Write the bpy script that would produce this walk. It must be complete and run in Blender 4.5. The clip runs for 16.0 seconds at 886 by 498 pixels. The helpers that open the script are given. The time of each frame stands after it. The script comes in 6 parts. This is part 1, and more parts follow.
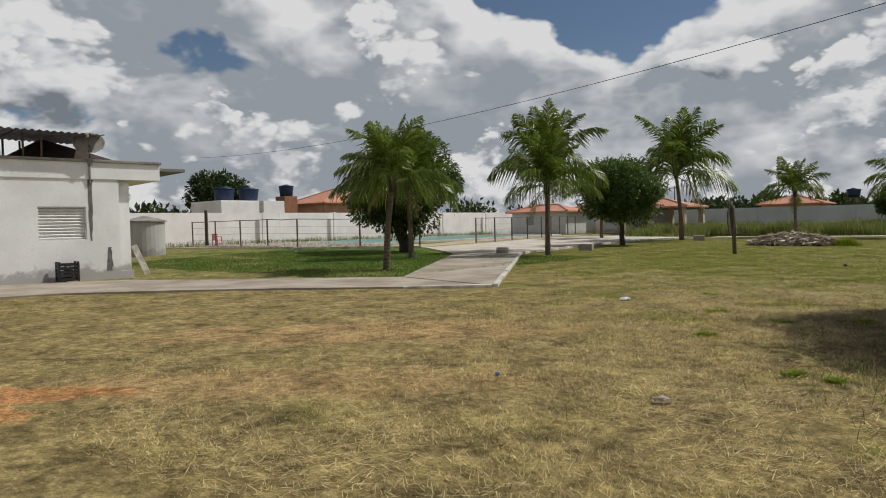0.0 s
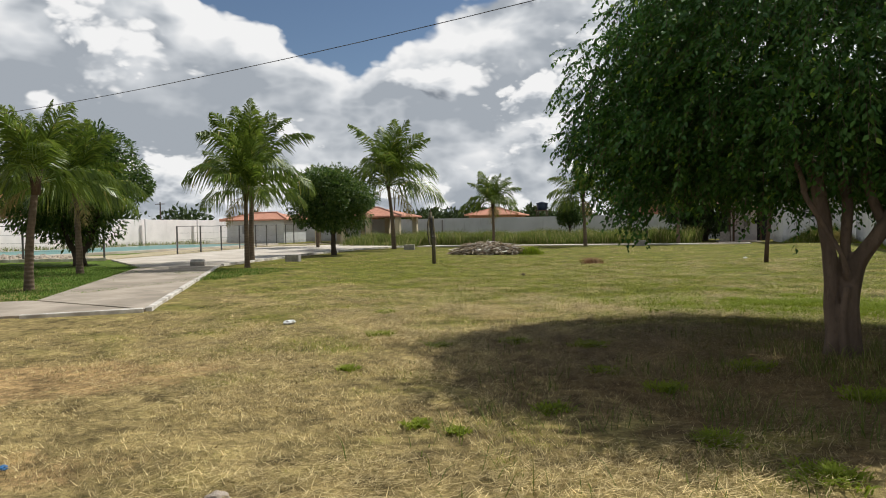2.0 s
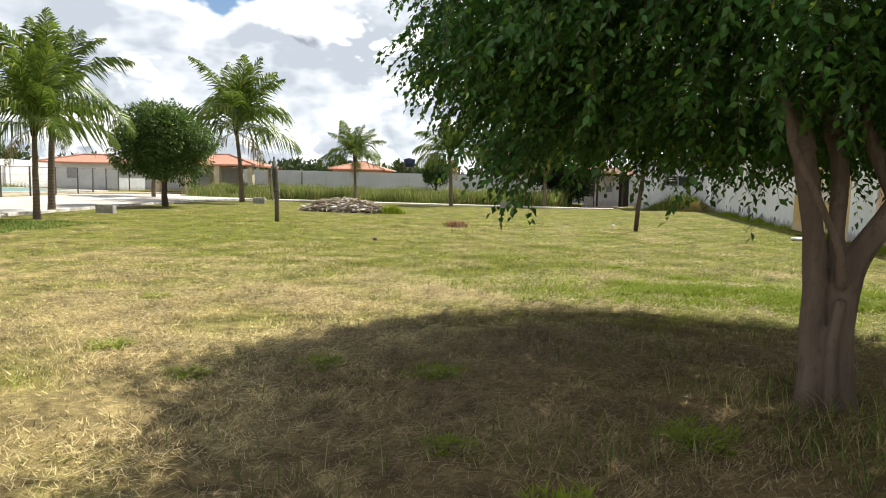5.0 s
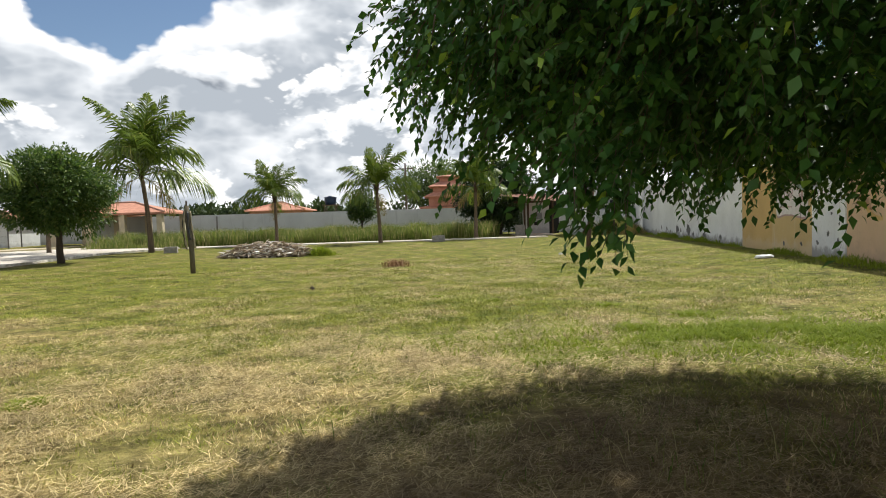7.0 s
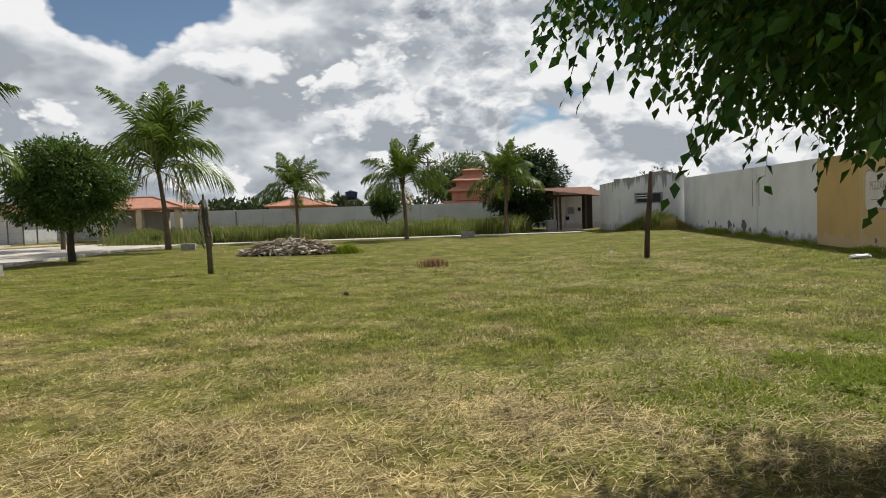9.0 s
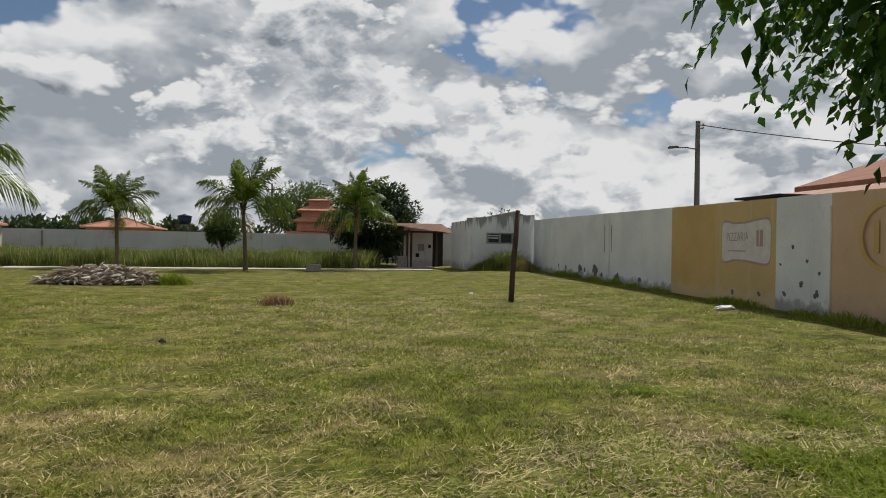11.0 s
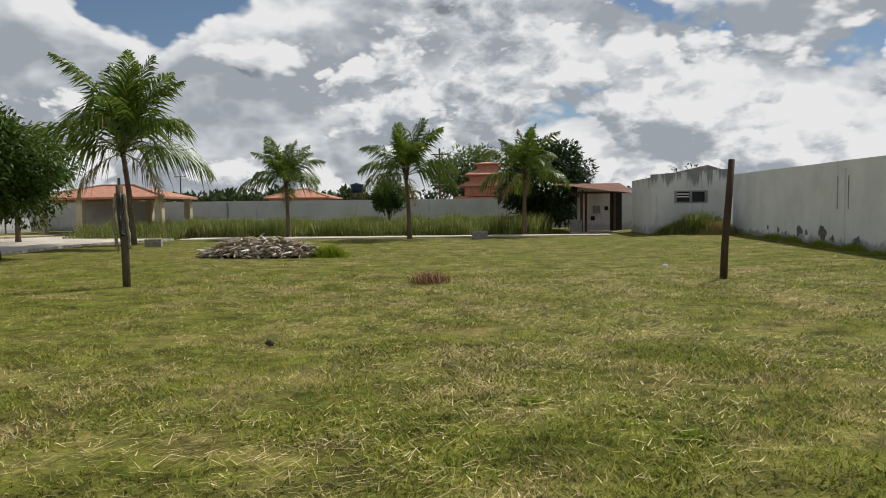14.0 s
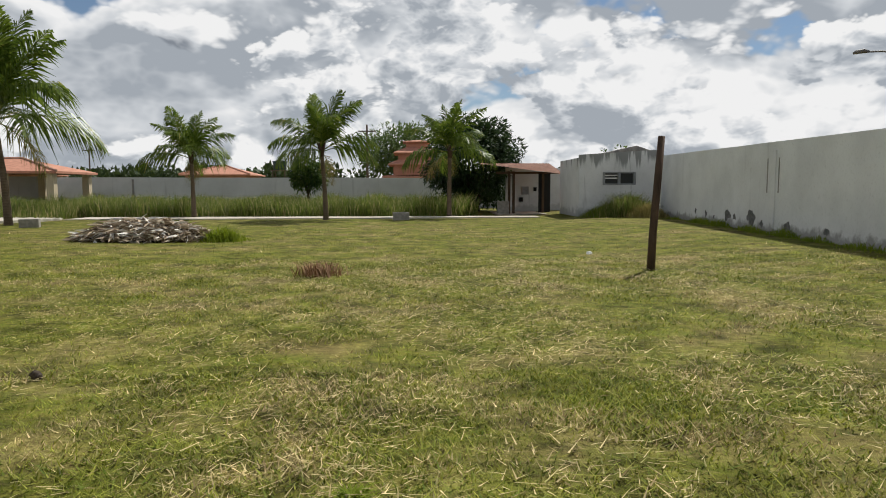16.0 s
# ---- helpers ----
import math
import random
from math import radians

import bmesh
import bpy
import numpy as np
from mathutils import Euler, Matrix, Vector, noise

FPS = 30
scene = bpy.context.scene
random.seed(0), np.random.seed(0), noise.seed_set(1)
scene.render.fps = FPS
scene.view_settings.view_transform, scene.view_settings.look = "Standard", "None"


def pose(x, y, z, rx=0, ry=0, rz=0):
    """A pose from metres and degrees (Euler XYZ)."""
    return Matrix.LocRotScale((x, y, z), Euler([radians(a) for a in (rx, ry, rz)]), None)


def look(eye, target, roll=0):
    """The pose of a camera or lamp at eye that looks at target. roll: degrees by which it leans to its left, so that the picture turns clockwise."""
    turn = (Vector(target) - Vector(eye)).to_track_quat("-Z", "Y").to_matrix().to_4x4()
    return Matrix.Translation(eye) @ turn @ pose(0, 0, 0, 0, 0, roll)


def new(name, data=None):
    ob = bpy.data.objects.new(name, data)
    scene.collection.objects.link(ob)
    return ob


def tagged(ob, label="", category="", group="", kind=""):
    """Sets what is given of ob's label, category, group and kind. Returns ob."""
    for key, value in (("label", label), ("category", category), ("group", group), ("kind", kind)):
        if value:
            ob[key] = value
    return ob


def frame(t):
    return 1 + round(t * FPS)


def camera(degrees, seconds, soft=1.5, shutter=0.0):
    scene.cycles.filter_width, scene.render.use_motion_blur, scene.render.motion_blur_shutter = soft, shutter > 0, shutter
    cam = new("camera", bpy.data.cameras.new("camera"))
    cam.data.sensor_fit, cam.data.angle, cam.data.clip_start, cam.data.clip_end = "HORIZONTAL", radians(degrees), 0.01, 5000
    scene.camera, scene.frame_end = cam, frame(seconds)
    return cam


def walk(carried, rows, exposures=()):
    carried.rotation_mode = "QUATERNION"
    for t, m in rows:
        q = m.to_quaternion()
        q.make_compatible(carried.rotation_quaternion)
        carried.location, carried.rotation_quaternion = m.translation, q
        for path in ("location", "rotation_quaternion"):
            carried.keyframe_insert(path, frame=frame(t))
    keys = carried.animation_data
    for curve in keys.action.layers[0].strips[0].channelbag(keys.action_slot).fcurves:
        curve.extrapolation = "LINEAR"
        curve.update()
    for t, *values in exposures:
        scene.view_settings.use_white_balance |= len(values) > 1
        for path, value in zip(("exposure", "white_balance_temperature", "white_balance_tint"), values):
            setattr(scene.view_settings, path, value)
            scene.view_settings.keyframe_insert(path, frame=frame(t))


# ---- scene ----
cam = camera(66.8, 16.0, 1.0)
PATH = [
    (0, (0.999, -7.122, 1.391), (-0.331, -5.63, 1.319), -1.3),
    (0.5, (1.091, -6.702, 1.435), (-0.116, -5.109, 1.338), -0.8),
    (1, (1.096, -6.178, 1.424), (0.167, -4.412, 1.287), -1.5),
    (1.5, (1.107, -5.635, 1.419), (0.31, -3.804, 1.309), 0.2),
    (2, (1.163, -5.177, 1.436), (0.511, -3.288, 1.372), -1.0),
    (2.5, (1.161, -4.661, 1.443), (0.738, -2.707, 1.379), -0.3),
    (3, (1.179, -4.078, 1.447), (0.98, -2.093, 1.316), 1.3),
    (3.5, (1.151, -3.545, 1.443), (0.954, -1.567, 1.229), 0.8),
    (4, (1.139, -3.018, 1.421), (0.873, -1.045, 1.225), 1.9),
    (6.5, (0.241, -0.49, 1.441), (0.049, 1.492, 1.255), -1.0),
    (7, (0.049, 0.004, 1.437), (0.009, 2.001, 1.345), -1.8),
    (7.5, (-0.154, 0.576, 1.457), (-0.166, 2.575, 1.391), -0.1),
    (8, (-0.387, 1.092, 1.456), (-0.457, 3.083, 1.28), 0.5),
    (8.5, (-0.57, 1.593, 1.452), (-0.64, 3.584, 1.27), -2.5),
    (9, (-0.707, 2.08, 1.449), (-0.799, 4.075, 1.344), -1.9),
    (9.5, (-0.858, 2.596, 1.501), (-0.665, 4.587, 1.517), -1.2),
    (10, (-0.912, 3.149, 1.429), (-0.542, 5.114, 1.438), 1.0),
    (12.5, (-0.965, 5.631, 1.502), (-0.639, 7.603, 1.432), -0.4),
    (13, (-0.941, 6.128, 1.506), (-0.709, 8.11, 1.38), -0.5),
    (13.5, (-0.803, 6.703, 1.496), (-0.592, 8.689, 1.397), -1.6),
    (14, (-0.671, 7.323, 1.483), (-0.803, 9.316, 1.366), -0.7),
    (14.5, (-0.578, 7.766, 1.472), (-0.729, 9.755, 1.335), -0.9),
    (15, (-0.323, 8.26, 1.487), (-0.219, 10.255, 1.394), -0.7),
    (15.5, (-0.121, 8.762, 1.499), (0.08, 10.743, 1.31), 0.6),
    (16, (0.008, 9.345, 1.493), (0.067, 11.336, 1.314), -0.1),
]
EXPOSURES = [(0, -0.54), (1.0, -0.4), (2.0, -0.14), (2.5, 0.08), (3.0, 0.46), (3.5, 0.70), (4.0, 0.71), (6.5, 0.44), (7.0, 0.32), (8.0, 0.17), (9.0, -0.15), (9.5, -0.38), (10.0, -0.42), (12.5, -0.38), (14.0, -0.3), (16.0, -0.17)]
walk(cam, [(t, look(eye, target, roll)) for t, eye, target, roll in PATH], EXPOSURES)

# ---- world and light ----
SUN_DIR = Vector((1.08, 1.49, 2.50)).normalized()
sun_elev = math.asin(SUN_DIR.z)
sun_azim = math.atan2(SUN_DIR.x, SUN_DIR.y)


def make_world():
    w = bpy.data.worlds.new("sky")
    scene.world = w
    w.use_nodes = True
    nt = w.node_tree
    nt.nodes.clear()
    N, L = nt.nodes.new, nt.links.new
    out = N("ShaderNodeOutputWorld")
    sky = N("ShaderNodeTexSky")
    sky.sky_type = "NISHITA"
    sky.sun_disc = False
    sky.sun_elevation = sun_elev
    sky.sun_rotation = sun_azim
    sky.altitude = 300
    sky.dust_density = 0.25
    sky.ozone_density = 2.0
    b1 = N("ShaderNodeBackground")
    b1.inputs[1].default_value = 0.075
    L(sky.outputs[0], b1.inputs[0])
    tc = N("ShaderNodeTexCoord")
    sep = N("ShaderNodeSeparateXYZ")
    L(tc.outputs["Generated"], sep.inputs[0])

    def m(op, a, b=None, c=None, clamp=False):
        n = N("ShaderNodeMath")
        n.operation = op
        n.use_clamp = clamp
        for i, v in enumerate((a, b, c)):
            if v is None:
                continue
            if isinstance(v, (int, float)):
                n.inputs[i].default_value = v
            else:
                L(v, n.inputs[i])
        return n.outputs[0]

    up = m("MAXIMUM", sep.outputs[2], 0.0)
    comb = N("ShaderNodeCombineXYZ")
    L(sep.outputs[0], comb.inputs[0])
    L(sep.outputs[1], comb.inputs[1])
    L(m("MULTIPLY", sep.outputs[2], 1.7), comb.inputs[2])
    warp = N("ShaderNodeTexNoise")
    warp.inputs["Scale"].default_value = 9.0
    warp.inputs["Detail"].default_value = 3.0
    L(comb.outputs[0], warp.inputs["Vector"])
    wv = N("ShaderNodeVectorMath")
    wv.operation = "MULTIPLY_ADD"
    L(warp.outputs["Color"], wv.inputs[0])
    wv.inputs[1].default_value = (0.05, 0.05, 0.05)
    L(comb.outputs[0], wv.inputs[2])

    def smooth(v, lo, hi):
        n = N("ShaderNodeMapRange")
        n.interpolation_type = "SMOOTHSTEP"
        n.inputs["From Min"].default_value = lo
        n.inputs["From Max"].default_value = hi
        L(v, n.inputs["Value"])
        return n.outputs[0]

    def density(offset, scale):
        """Billowing cloud thickness: broad masses with rounded heads on them."""
        mp = N("ShaderNodeMapping")
        mp.inputs["Location"].default_value = offset
        L(wv.outputs[0], mp.inputs["Vector"])
        n = N("ShaderNodeTexNoise")
        n.inputs["Scale"].default_value = scale
        n.inputs["Detail"].default_value = 6.0
        n.inputs["Roughness"].default_value = 0.5
        L(mp.outputs[0], n.inputs["Vector"])
        total = n.outputs["Fac"]
        for k, weight in ((2.6, 0.20), (6.0, 0.11), (14.0, 0.055), (31.0, 0.03)):
            v = N("ShaderNodeTexVoronoi")
            v.feature = "SMOOTH_F1"
            v.inputs["Scale"].default_value = scale * k
            v.inputs["Smoothness"].default_value = 0.25
            L(mp.outputs[0], v.inputs["Vector"])
            total = m("MULTIPLY_ADD", m("SUBTRACT", 0.45, v.outputs["Distance"]), weight, total)
        return total

    # blue gaps: cloud thins overhead, and breaks open in a few places
    gaps = m("MULTIPLY", smooth(up, 0.36, 0.75), 0.24)
    for left, elev, size, depth in SKY_GAPS:
        d = N("ShaderNodeVectorMath")
        d.operation = "DISTANCE"
        L(wv.outputs[0], d.inputs[0])
        e, q = radians(elev), radians(left)
        d.inputs[1].default_value = (-math.sin(q) * math.cos(e) + 0.025, math.cos(q) * math.cos(e) + 0.025, 1.7 * math.sin(e) + 0.025)
        gaps = m("ADD", gaps, m("MULTIPLY", smooth(d.outputs["Value"], size, size * 0.25), depth))

    def layer(below, offset, scale, edge, shade_far, colors):
        """One bank of cumulus over what lies behind: bright heads, grey bases."""
        d1 = m("SUBTRACT", density(offset, scale), gaps)
        lift = 0.20 / scale
        d2 = m("SUBTRACT", density((offset[0] + 0.25 * lift, offset[1] + 0.2 * lift, offset[2] + lift), scale), gaps)
        shade = smooth(d2, edge - 0.06, edge + shade_far)
        fine = m("MULTIPLY", m("SUBTRACT", d2, d1), 2.6)
        ramp = N("ShaderNodeValToRGB")
        cr = ramp.color_ramp
        cr.elements[0].position, cr.elements[0].color = 0.0, (*colors[0], 1)
        cr.elements[1].position, cr.elements[1].color = 1.0, (*colors[2], 1)
        cr.elements.new(0.5).color = (*colors[1], 1)
        L(m("ADD", shade, fine, clamp=True), ramp.inputs[0])
        bg = N("ShaderNodeBackground")
        bg.inputs[1].default_value = CLOUD
        L(ramp.outputs[0], bg.inputs[0])
        mix = N("ShaderNodeMixShader")
        L(smooth(d1, edge, edge + 0.05), mix.inputs[0])
        L(below, mix.inputs[1])
        L(bg.outputs[0], mix.inputs[2])
        return mix.outputs[0]

    WHITE, PALE, GREY, SLATE = (1.0, 1.0, 1.0), (0.70, 0.73, 0.765), (0.41, 0.45, 0.50), (0.26, 0.29, 0.335)
    top = layer(b1.outputs[0], (3.7, 1.3, 0.4), 2.2, 0.29, 0.25, (WHITE, PALE, GREY))
    top = layer(top, (8.1, 4.7, 2.9), 3.0, 0.455, 0.19, (WHITE, PALE, SLATE))
    top = layer(top, (1.9, 7.4, 6.2), 4.6, 0.50, 0.17, (WHITE, PALE, GREY))
    L(top, out.inputs[0])


# openings in the cloud: degrees left of north, elevation, width, depth
SKY_GAPS = ((57, 15, 0.20, 0.20), (27, 20, 0.30, 0.30), (-18, 19, 0.20, 0.26))
CLOUD = 0.98
make_world()
sun_data = bpy.data.lights.new("sun", "SUN")
sun_data.energy = 5.0
sun_data.angle = radians(0.6)
sun_data.color = (1.0, 0.985, 0.92)
sun = new("sun", sun_data)
sun.matrix_world = look(SUN_DIR * 60, (0, 0, 0))


# ---- materials ----
class Mat:
    """A node material with a few short helpers."""

    def __init__(self, name, rough=0.8, metal=0.0, spec=0.3):
        self.m = bpy.data.materials.new(name)
        self.m.use_nodes = True
        self.nt = self.m.node_tree
        self.b = self.nt.nodes["Principled BSDF"]
        self.b.inputs["Roughness"].default_value = rough
        self.b.inputs["Metallic"].default_value = metal
        self.b.inputs["Specular IOR Level"].default_value = spec
        self.pos = self.n("ShaderNodeNewGeometry").outputs["Position"]
        self.obj = self.n("ShaderNodeTexCoord").outputs["Object"]

    def n(self, kind):
        return self.nt.nodes.new(kind)

    def l(self, a, b):
        self.nt.links.new(a, b)

    def val(self, socket, v):
        if isinstance(v, (int, float)):
            socket.default_value = v
        elif isinstance(v, tuple):
            socket.default_value = (*v, 1) if len(v) == 3 else v
        else:
            self.l(v, socket)

    def noise(self, scale, detail=4.0, rough=0.55, stretch=None, world=True, distort=0.0):
        v = self.pos if world else self.obj
        if stretch:
            mp = self.n("ShaderNodeMapping")
            mp.inputs["Scale"].default_value = stretch
            self.l(v, mp.inputs["Vector"])
            v = mp.outputs[0]
        t = self.n("ShaderNodeTexNoise")
        t.inputs["Scale"].default_value = scale
        t.inputs["Detail"].default_value = detail
        t.inputs["Roughness"].default_value = rough
        t.inputs["Distortion"].default_value = distort
        self.l(v, t.inputs["Vector"])
        return t.outputs["Fac"]

    def step(self, v, a, b):
        r = self.n("ShaderNodeMapRange")
        r.interpolation_type = "SMOOTHSTEP"
        r.inputs["From Min"].default_value = a
        r.inputs["From Max"].default_value = b
        self.l(v, r.inputs["Value"])
        return r.outputs[0]

    def math(self, op, a, b=0.0, clamp=False):
        t = self.n("ShaderNodeMath")
        t.operation = op
        t.use_clamp = clamp
        self.val(t.inputs[0], a)
        self.val(t.inputs[1], b)
        return t.outputs[0]

    def mix(self, fac, a, b):
        t = self.n("ShaderNodeMix")
        t.data_type = "RGBA"
        self.val(t.inputs[0], fac)
        self.val(t.inputs[6], a)
        self.val(t.inputs[7], b)
        return t.outputs[2]

    def axis(self, i, world=True):
        s = self.n("ShaderNodeSeparateXYZ")
        self.l(self.pos if world else self.obj, s.inputs[0])
        return s.outputs[i]

    def rand(self):
        return self.n("ShaderNodeObjectInfo").outputs["Random"]

    def island(self):
        return self.n("ShaderNodeNewGeometry").outputs["Random Per Island"]

    def bump(self, v, strength=0.3, dist=0.01):
        t = self.n("ShaderNodeBump")
        t.inputs["Strength"].default_value = strength
        t.inputs["Distance"].default_value = dist
        self.l(v, t.inputs["Height"])
        self.l(t.outputs[0], self.b.inputs["Normal"])

    def color(self, c):
        self.val(self.b.inputs["Base Color"], c)
        return self.m


def plain(name, a, b, scale=6.0, rough=0.8, metal=0.0, bump=0.3, dist=0.006, spec=0.3, world=False):
    k = Mat(name, rough, metal, spec)
    n1 = k.noise(scale, 5, world=world)
    n2 = k.noise(scale * 7, 3, world=world)
    c = k.mix(k.step(n1, 0.3, 0.7), a, b)
    c = k.mix(k.math("MULTIPLY", k.step(n2, 0.45, 0.75), 0.35), c, tuple(x * 0.6 for x in a))
    k.bump(n2, bump, dist)
    return k.color(c)


def paint_wall(name, a, dirt=(0.16, 0.15, 0.14), amount=0.5, streak=0.4, foot=0.0, zfoot=0.5, bumps=0.35, drip=0.0, ztop=3.0):
    """Painted render: blotches, run-down streaks, patches of mould."""
    k = Mat(name, 0.85, 0, 0.25)
    big = k.noise(0.7, 5)
    fine = k.noise(14, 4)
    run = k.noise(2.6, 5, stretch=(1, 1, 0.09), distort=0.1)
    blot = k.noise(2.3, 7, 0.65)
    c = k.mix(k.step(big, 0.3, 0.75), a, tuple(x * 0.84 for x in a))
    c = k.mix(k.math("MULTIPLY", k.step(run, 0.60, 0.74), streak), c, dirt)
    c = k.mix(k.math("MULTIPLY", k.step(blot, 0.62, 0.76), amount), c, dirt)
    if drip:
        fine_run = k.noise(3.4, 6, 0.6, stretch=(1, 1, 0.05))
        reach = k.math("ADD", k.math("SUBTRACT", k.axis(2), ztop - 0.75), k.math("MULTIPLY", k.math("SUBTRACT", fine_run, 0.5), 3.4))
        c = k.mix(k.math("MULTIPLY", k.step(reach, 0.35, 0.75), drip), c, dirt)
    if foot:
        z = k.axis(2)
        near = k.step(k.math("SUBTRACT", k.math("MULTIPLY", blot, 2.2 * zfoot), z), 0.0, 0.5 * zfoot)
        c = k.mix(k.math("MULTIPLY", near, foot), c, dirt)
    c = k.mix(k.math("MULTIPLY", k.step(fine, 0.5, 0.8), 0.18), c, dirt)
    k.bump(fine, bumps, 0.004)
    return k.color(c)


def zones(k):
    """How green the lawn is at a place: broad drifts and small patches."""
    y, x = k.axis(1), k.axis(0)
    drift = k.noise(0.16, 3, 0.5)
    patch = k.noise(0.8, 5, 0.6)
    far = k.step(k.math("ADD", y, k.math("MULTIPLY", x, 0.35)), -3.0, 11.0)
    g = k.math("ADD", k.math("MULTIPLY", far, 0.52), k.math("MULTIPLY", drift, 0.70))
    g = k.math("ADD", g, k.math("MULTIPLY", k.math("SUBTRACT", patch, 0.5), 1.5))
    # a damp green drift beyond the tree
    mp = k.n("ShaderNodeMapping")
    mp.inputs["Scale"].default_value = (0.30, 1.0, 0.0)
    k.l(k.pos, mp.inputs["Vector"])
    d = k.n("ShaderNodeVectorMath")
    d.operation = "DISTANCE"
    k.l(mp.outputs[0], d.inputs[0])
    d.inputs[1].default_value = (4.2 * 0.30, 7.6, 0)
    damp = k.step(k.math("SUBTRACT", d.outputs["Value"], patch), 0.95, 0.1)
    return k.math("MAXIMUM", k.step(g, 0.33, 1.04), damp)


def vary(k, c, amount=1.0):
    """Lighter and darker drifts in the lawn, from hand-wide tufts to strides; brown litter deepened as tree shade."""
    a = k.noise(1.7, 5, 0.6)
    b = k.noise(6.5, 5, 0.65)
    v = k.math("ADD", k.math("MULTIPLY", k.math("SUBTRACT", a, 0.5), 2.6 * amount), k.math("MULTIPLY", k.math("SUBTRACT", b, 0.5), 2.4 * amount))
    t = k.n("ShaderNodeHueSaturation")
    t.inputs["Fac"].default_value = 1.0
    k.l(k.math("MAXIMUM", k.math("ADD", v, 1.04), 0.42), t.inputs["Value"])
    k.l(c, t.inputs["Color"])
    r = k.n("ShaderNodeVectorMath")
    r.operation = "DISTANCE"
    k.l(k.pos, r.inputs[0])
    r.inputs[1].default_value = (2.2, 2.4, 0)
    # brown litter round the trunk, its colour also darkened to deepen the tree's shade
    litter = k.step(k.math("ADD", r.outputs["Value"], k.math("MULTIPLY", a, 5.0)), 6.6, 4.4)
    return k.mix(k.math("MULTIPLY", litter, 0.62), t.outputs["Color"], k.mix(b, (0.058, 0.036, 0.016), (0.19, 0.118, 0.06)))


def ground_material():
    k = Mat("lawn soil", 0.95, 0, 0.1)
    g = zones(k)
    fine = k.noise(38, 5, 0.65)
    mid = k.noise(5.5, 6, 0.65)
    wisp = k.noise(9, 5, 0.6, stretch=(1.0, 3.2, 1))
    dry = k.mix(k.step(mid, 0.3, 0.7), (0.33, 0.252, 0.105), (0.18, 0.134, 0.058))
    dry = k.mix(k.math("MULTIPLY", k.step(wisp, 0.52, 0.72), 0.6), dry, (0.54, 0.41, 0.20))
    green = k.mix(k.step(mid, 0.35, 0.7), (0.094, 0.118, 0.010), (0.165, 0.158, 0.026))
    green = k.mix(k.math("MULTIPLY", k.step(wisp, 0.55, 0.75), 0.55), green, (0.36, 0.29, 0.11))
    c = k.mix(g, dry, green)
    brown = k.noise(0.42, 5, 0.6)
    c = k.mix(k.math("MULTIPLY", k.step(brown, 0.55, 0.72), 0.45), c, (0.15, 0.095, 0.045))
    x, y = k.axis(0), k.axis(1)
    below = k.step(k.math("SUBTRACT", k.math("MULTIPLY", k.math("ADD", x, 8.2), -1.54), k.math("SUBTRACT", y, 4.9)), -0.2, 0.5)
    above = k.step(k.math("SUBTRACT", k.math("SUBTRACT", y, 4.9), k.math("MULTIPLY", k.math("ADD", x, 8.2), 0.36)), -0.2, 0.6)
    lush = k.math("MULTIPLY", k.math("MULTIPLY", below, above), k.step(k.math("ADD", g, mid), 0.3, 0.9))
    c = k.mix(lush, c, (0.095, 0.155, 0.022))
    # bare orange soil by the house side, and a trodden tan stretch beyond it
    u = k.math("ADD", k.math("MULTIPLY", x, 0.746), k.math("MULTIPLY", y, 0.666))
    v = k.math("SUBTRACT", k.math("MULTIPLY", y, 0.746), k.math("MULTIPLY", x, 0.666))
    broken = k.noise(1.6, 7, 0.7)

    def patch(uc, vc, ru, rv):
        du = k.math("POWER", k.math("MULTIPLY", k.math("SUBTRACT", u, uc), 1 / ru), 2.0)
        dv = k.math("POWER", k.math("MULTIPLY", k.math("SUBTRACT", v, vc), 1 / rv), 2.0)
        r = k.math("ADD", k.math("ADD", du, dv), k.math("MULTIPLY", k.math("SUBTRACT", broken, 0.5), 3.4))
        return k.step(r, 1.15, 0.55)

    earth = k.mix(k.step(fine, 0.3, 0.7), (0.54, 0.26, 0.105), (0.44, 0.205, 0.08))
    tan = k.mix(k.step(fine, 0.3, 0.7), (0.42, 0.27, 0.13), (0.32, 0.20, 0.09))
    c = k.mix(k.math("MULTIPLY", patch(-5.0, 3.0, 3.2, 1.0), 0.75), c, tan)
    c = k.mix(k.math("MULTIPLY", patch(-5.6, 0.1, 2.6, 0.7), 0.6), c, tan)
    c = k.mix(k.math("MAXIMUM", patch(-7.6, -0.15, 0.9, 0.34), patch(-8.3, -0.9, 1.1, 0.40)), c, earth)
    # dark flecks painted into the soil as shaded gaps between blades
    gap_shade = k.noise(15, 6, 0.7)
    c = k.mix(k.math("MULTIPLY", k.step(gap_shade, 0.46, 0.62), 0.45), c, (0.072, 0.057, 0.017))
    c = k.mix(k.math("MULTIPLY", k.step(fine, 0.48, 0.66), 0.5), c, (0.07, 0.055, 0.020))
    k.bump(fine, 0.7, 0.03)
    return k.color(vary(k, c))


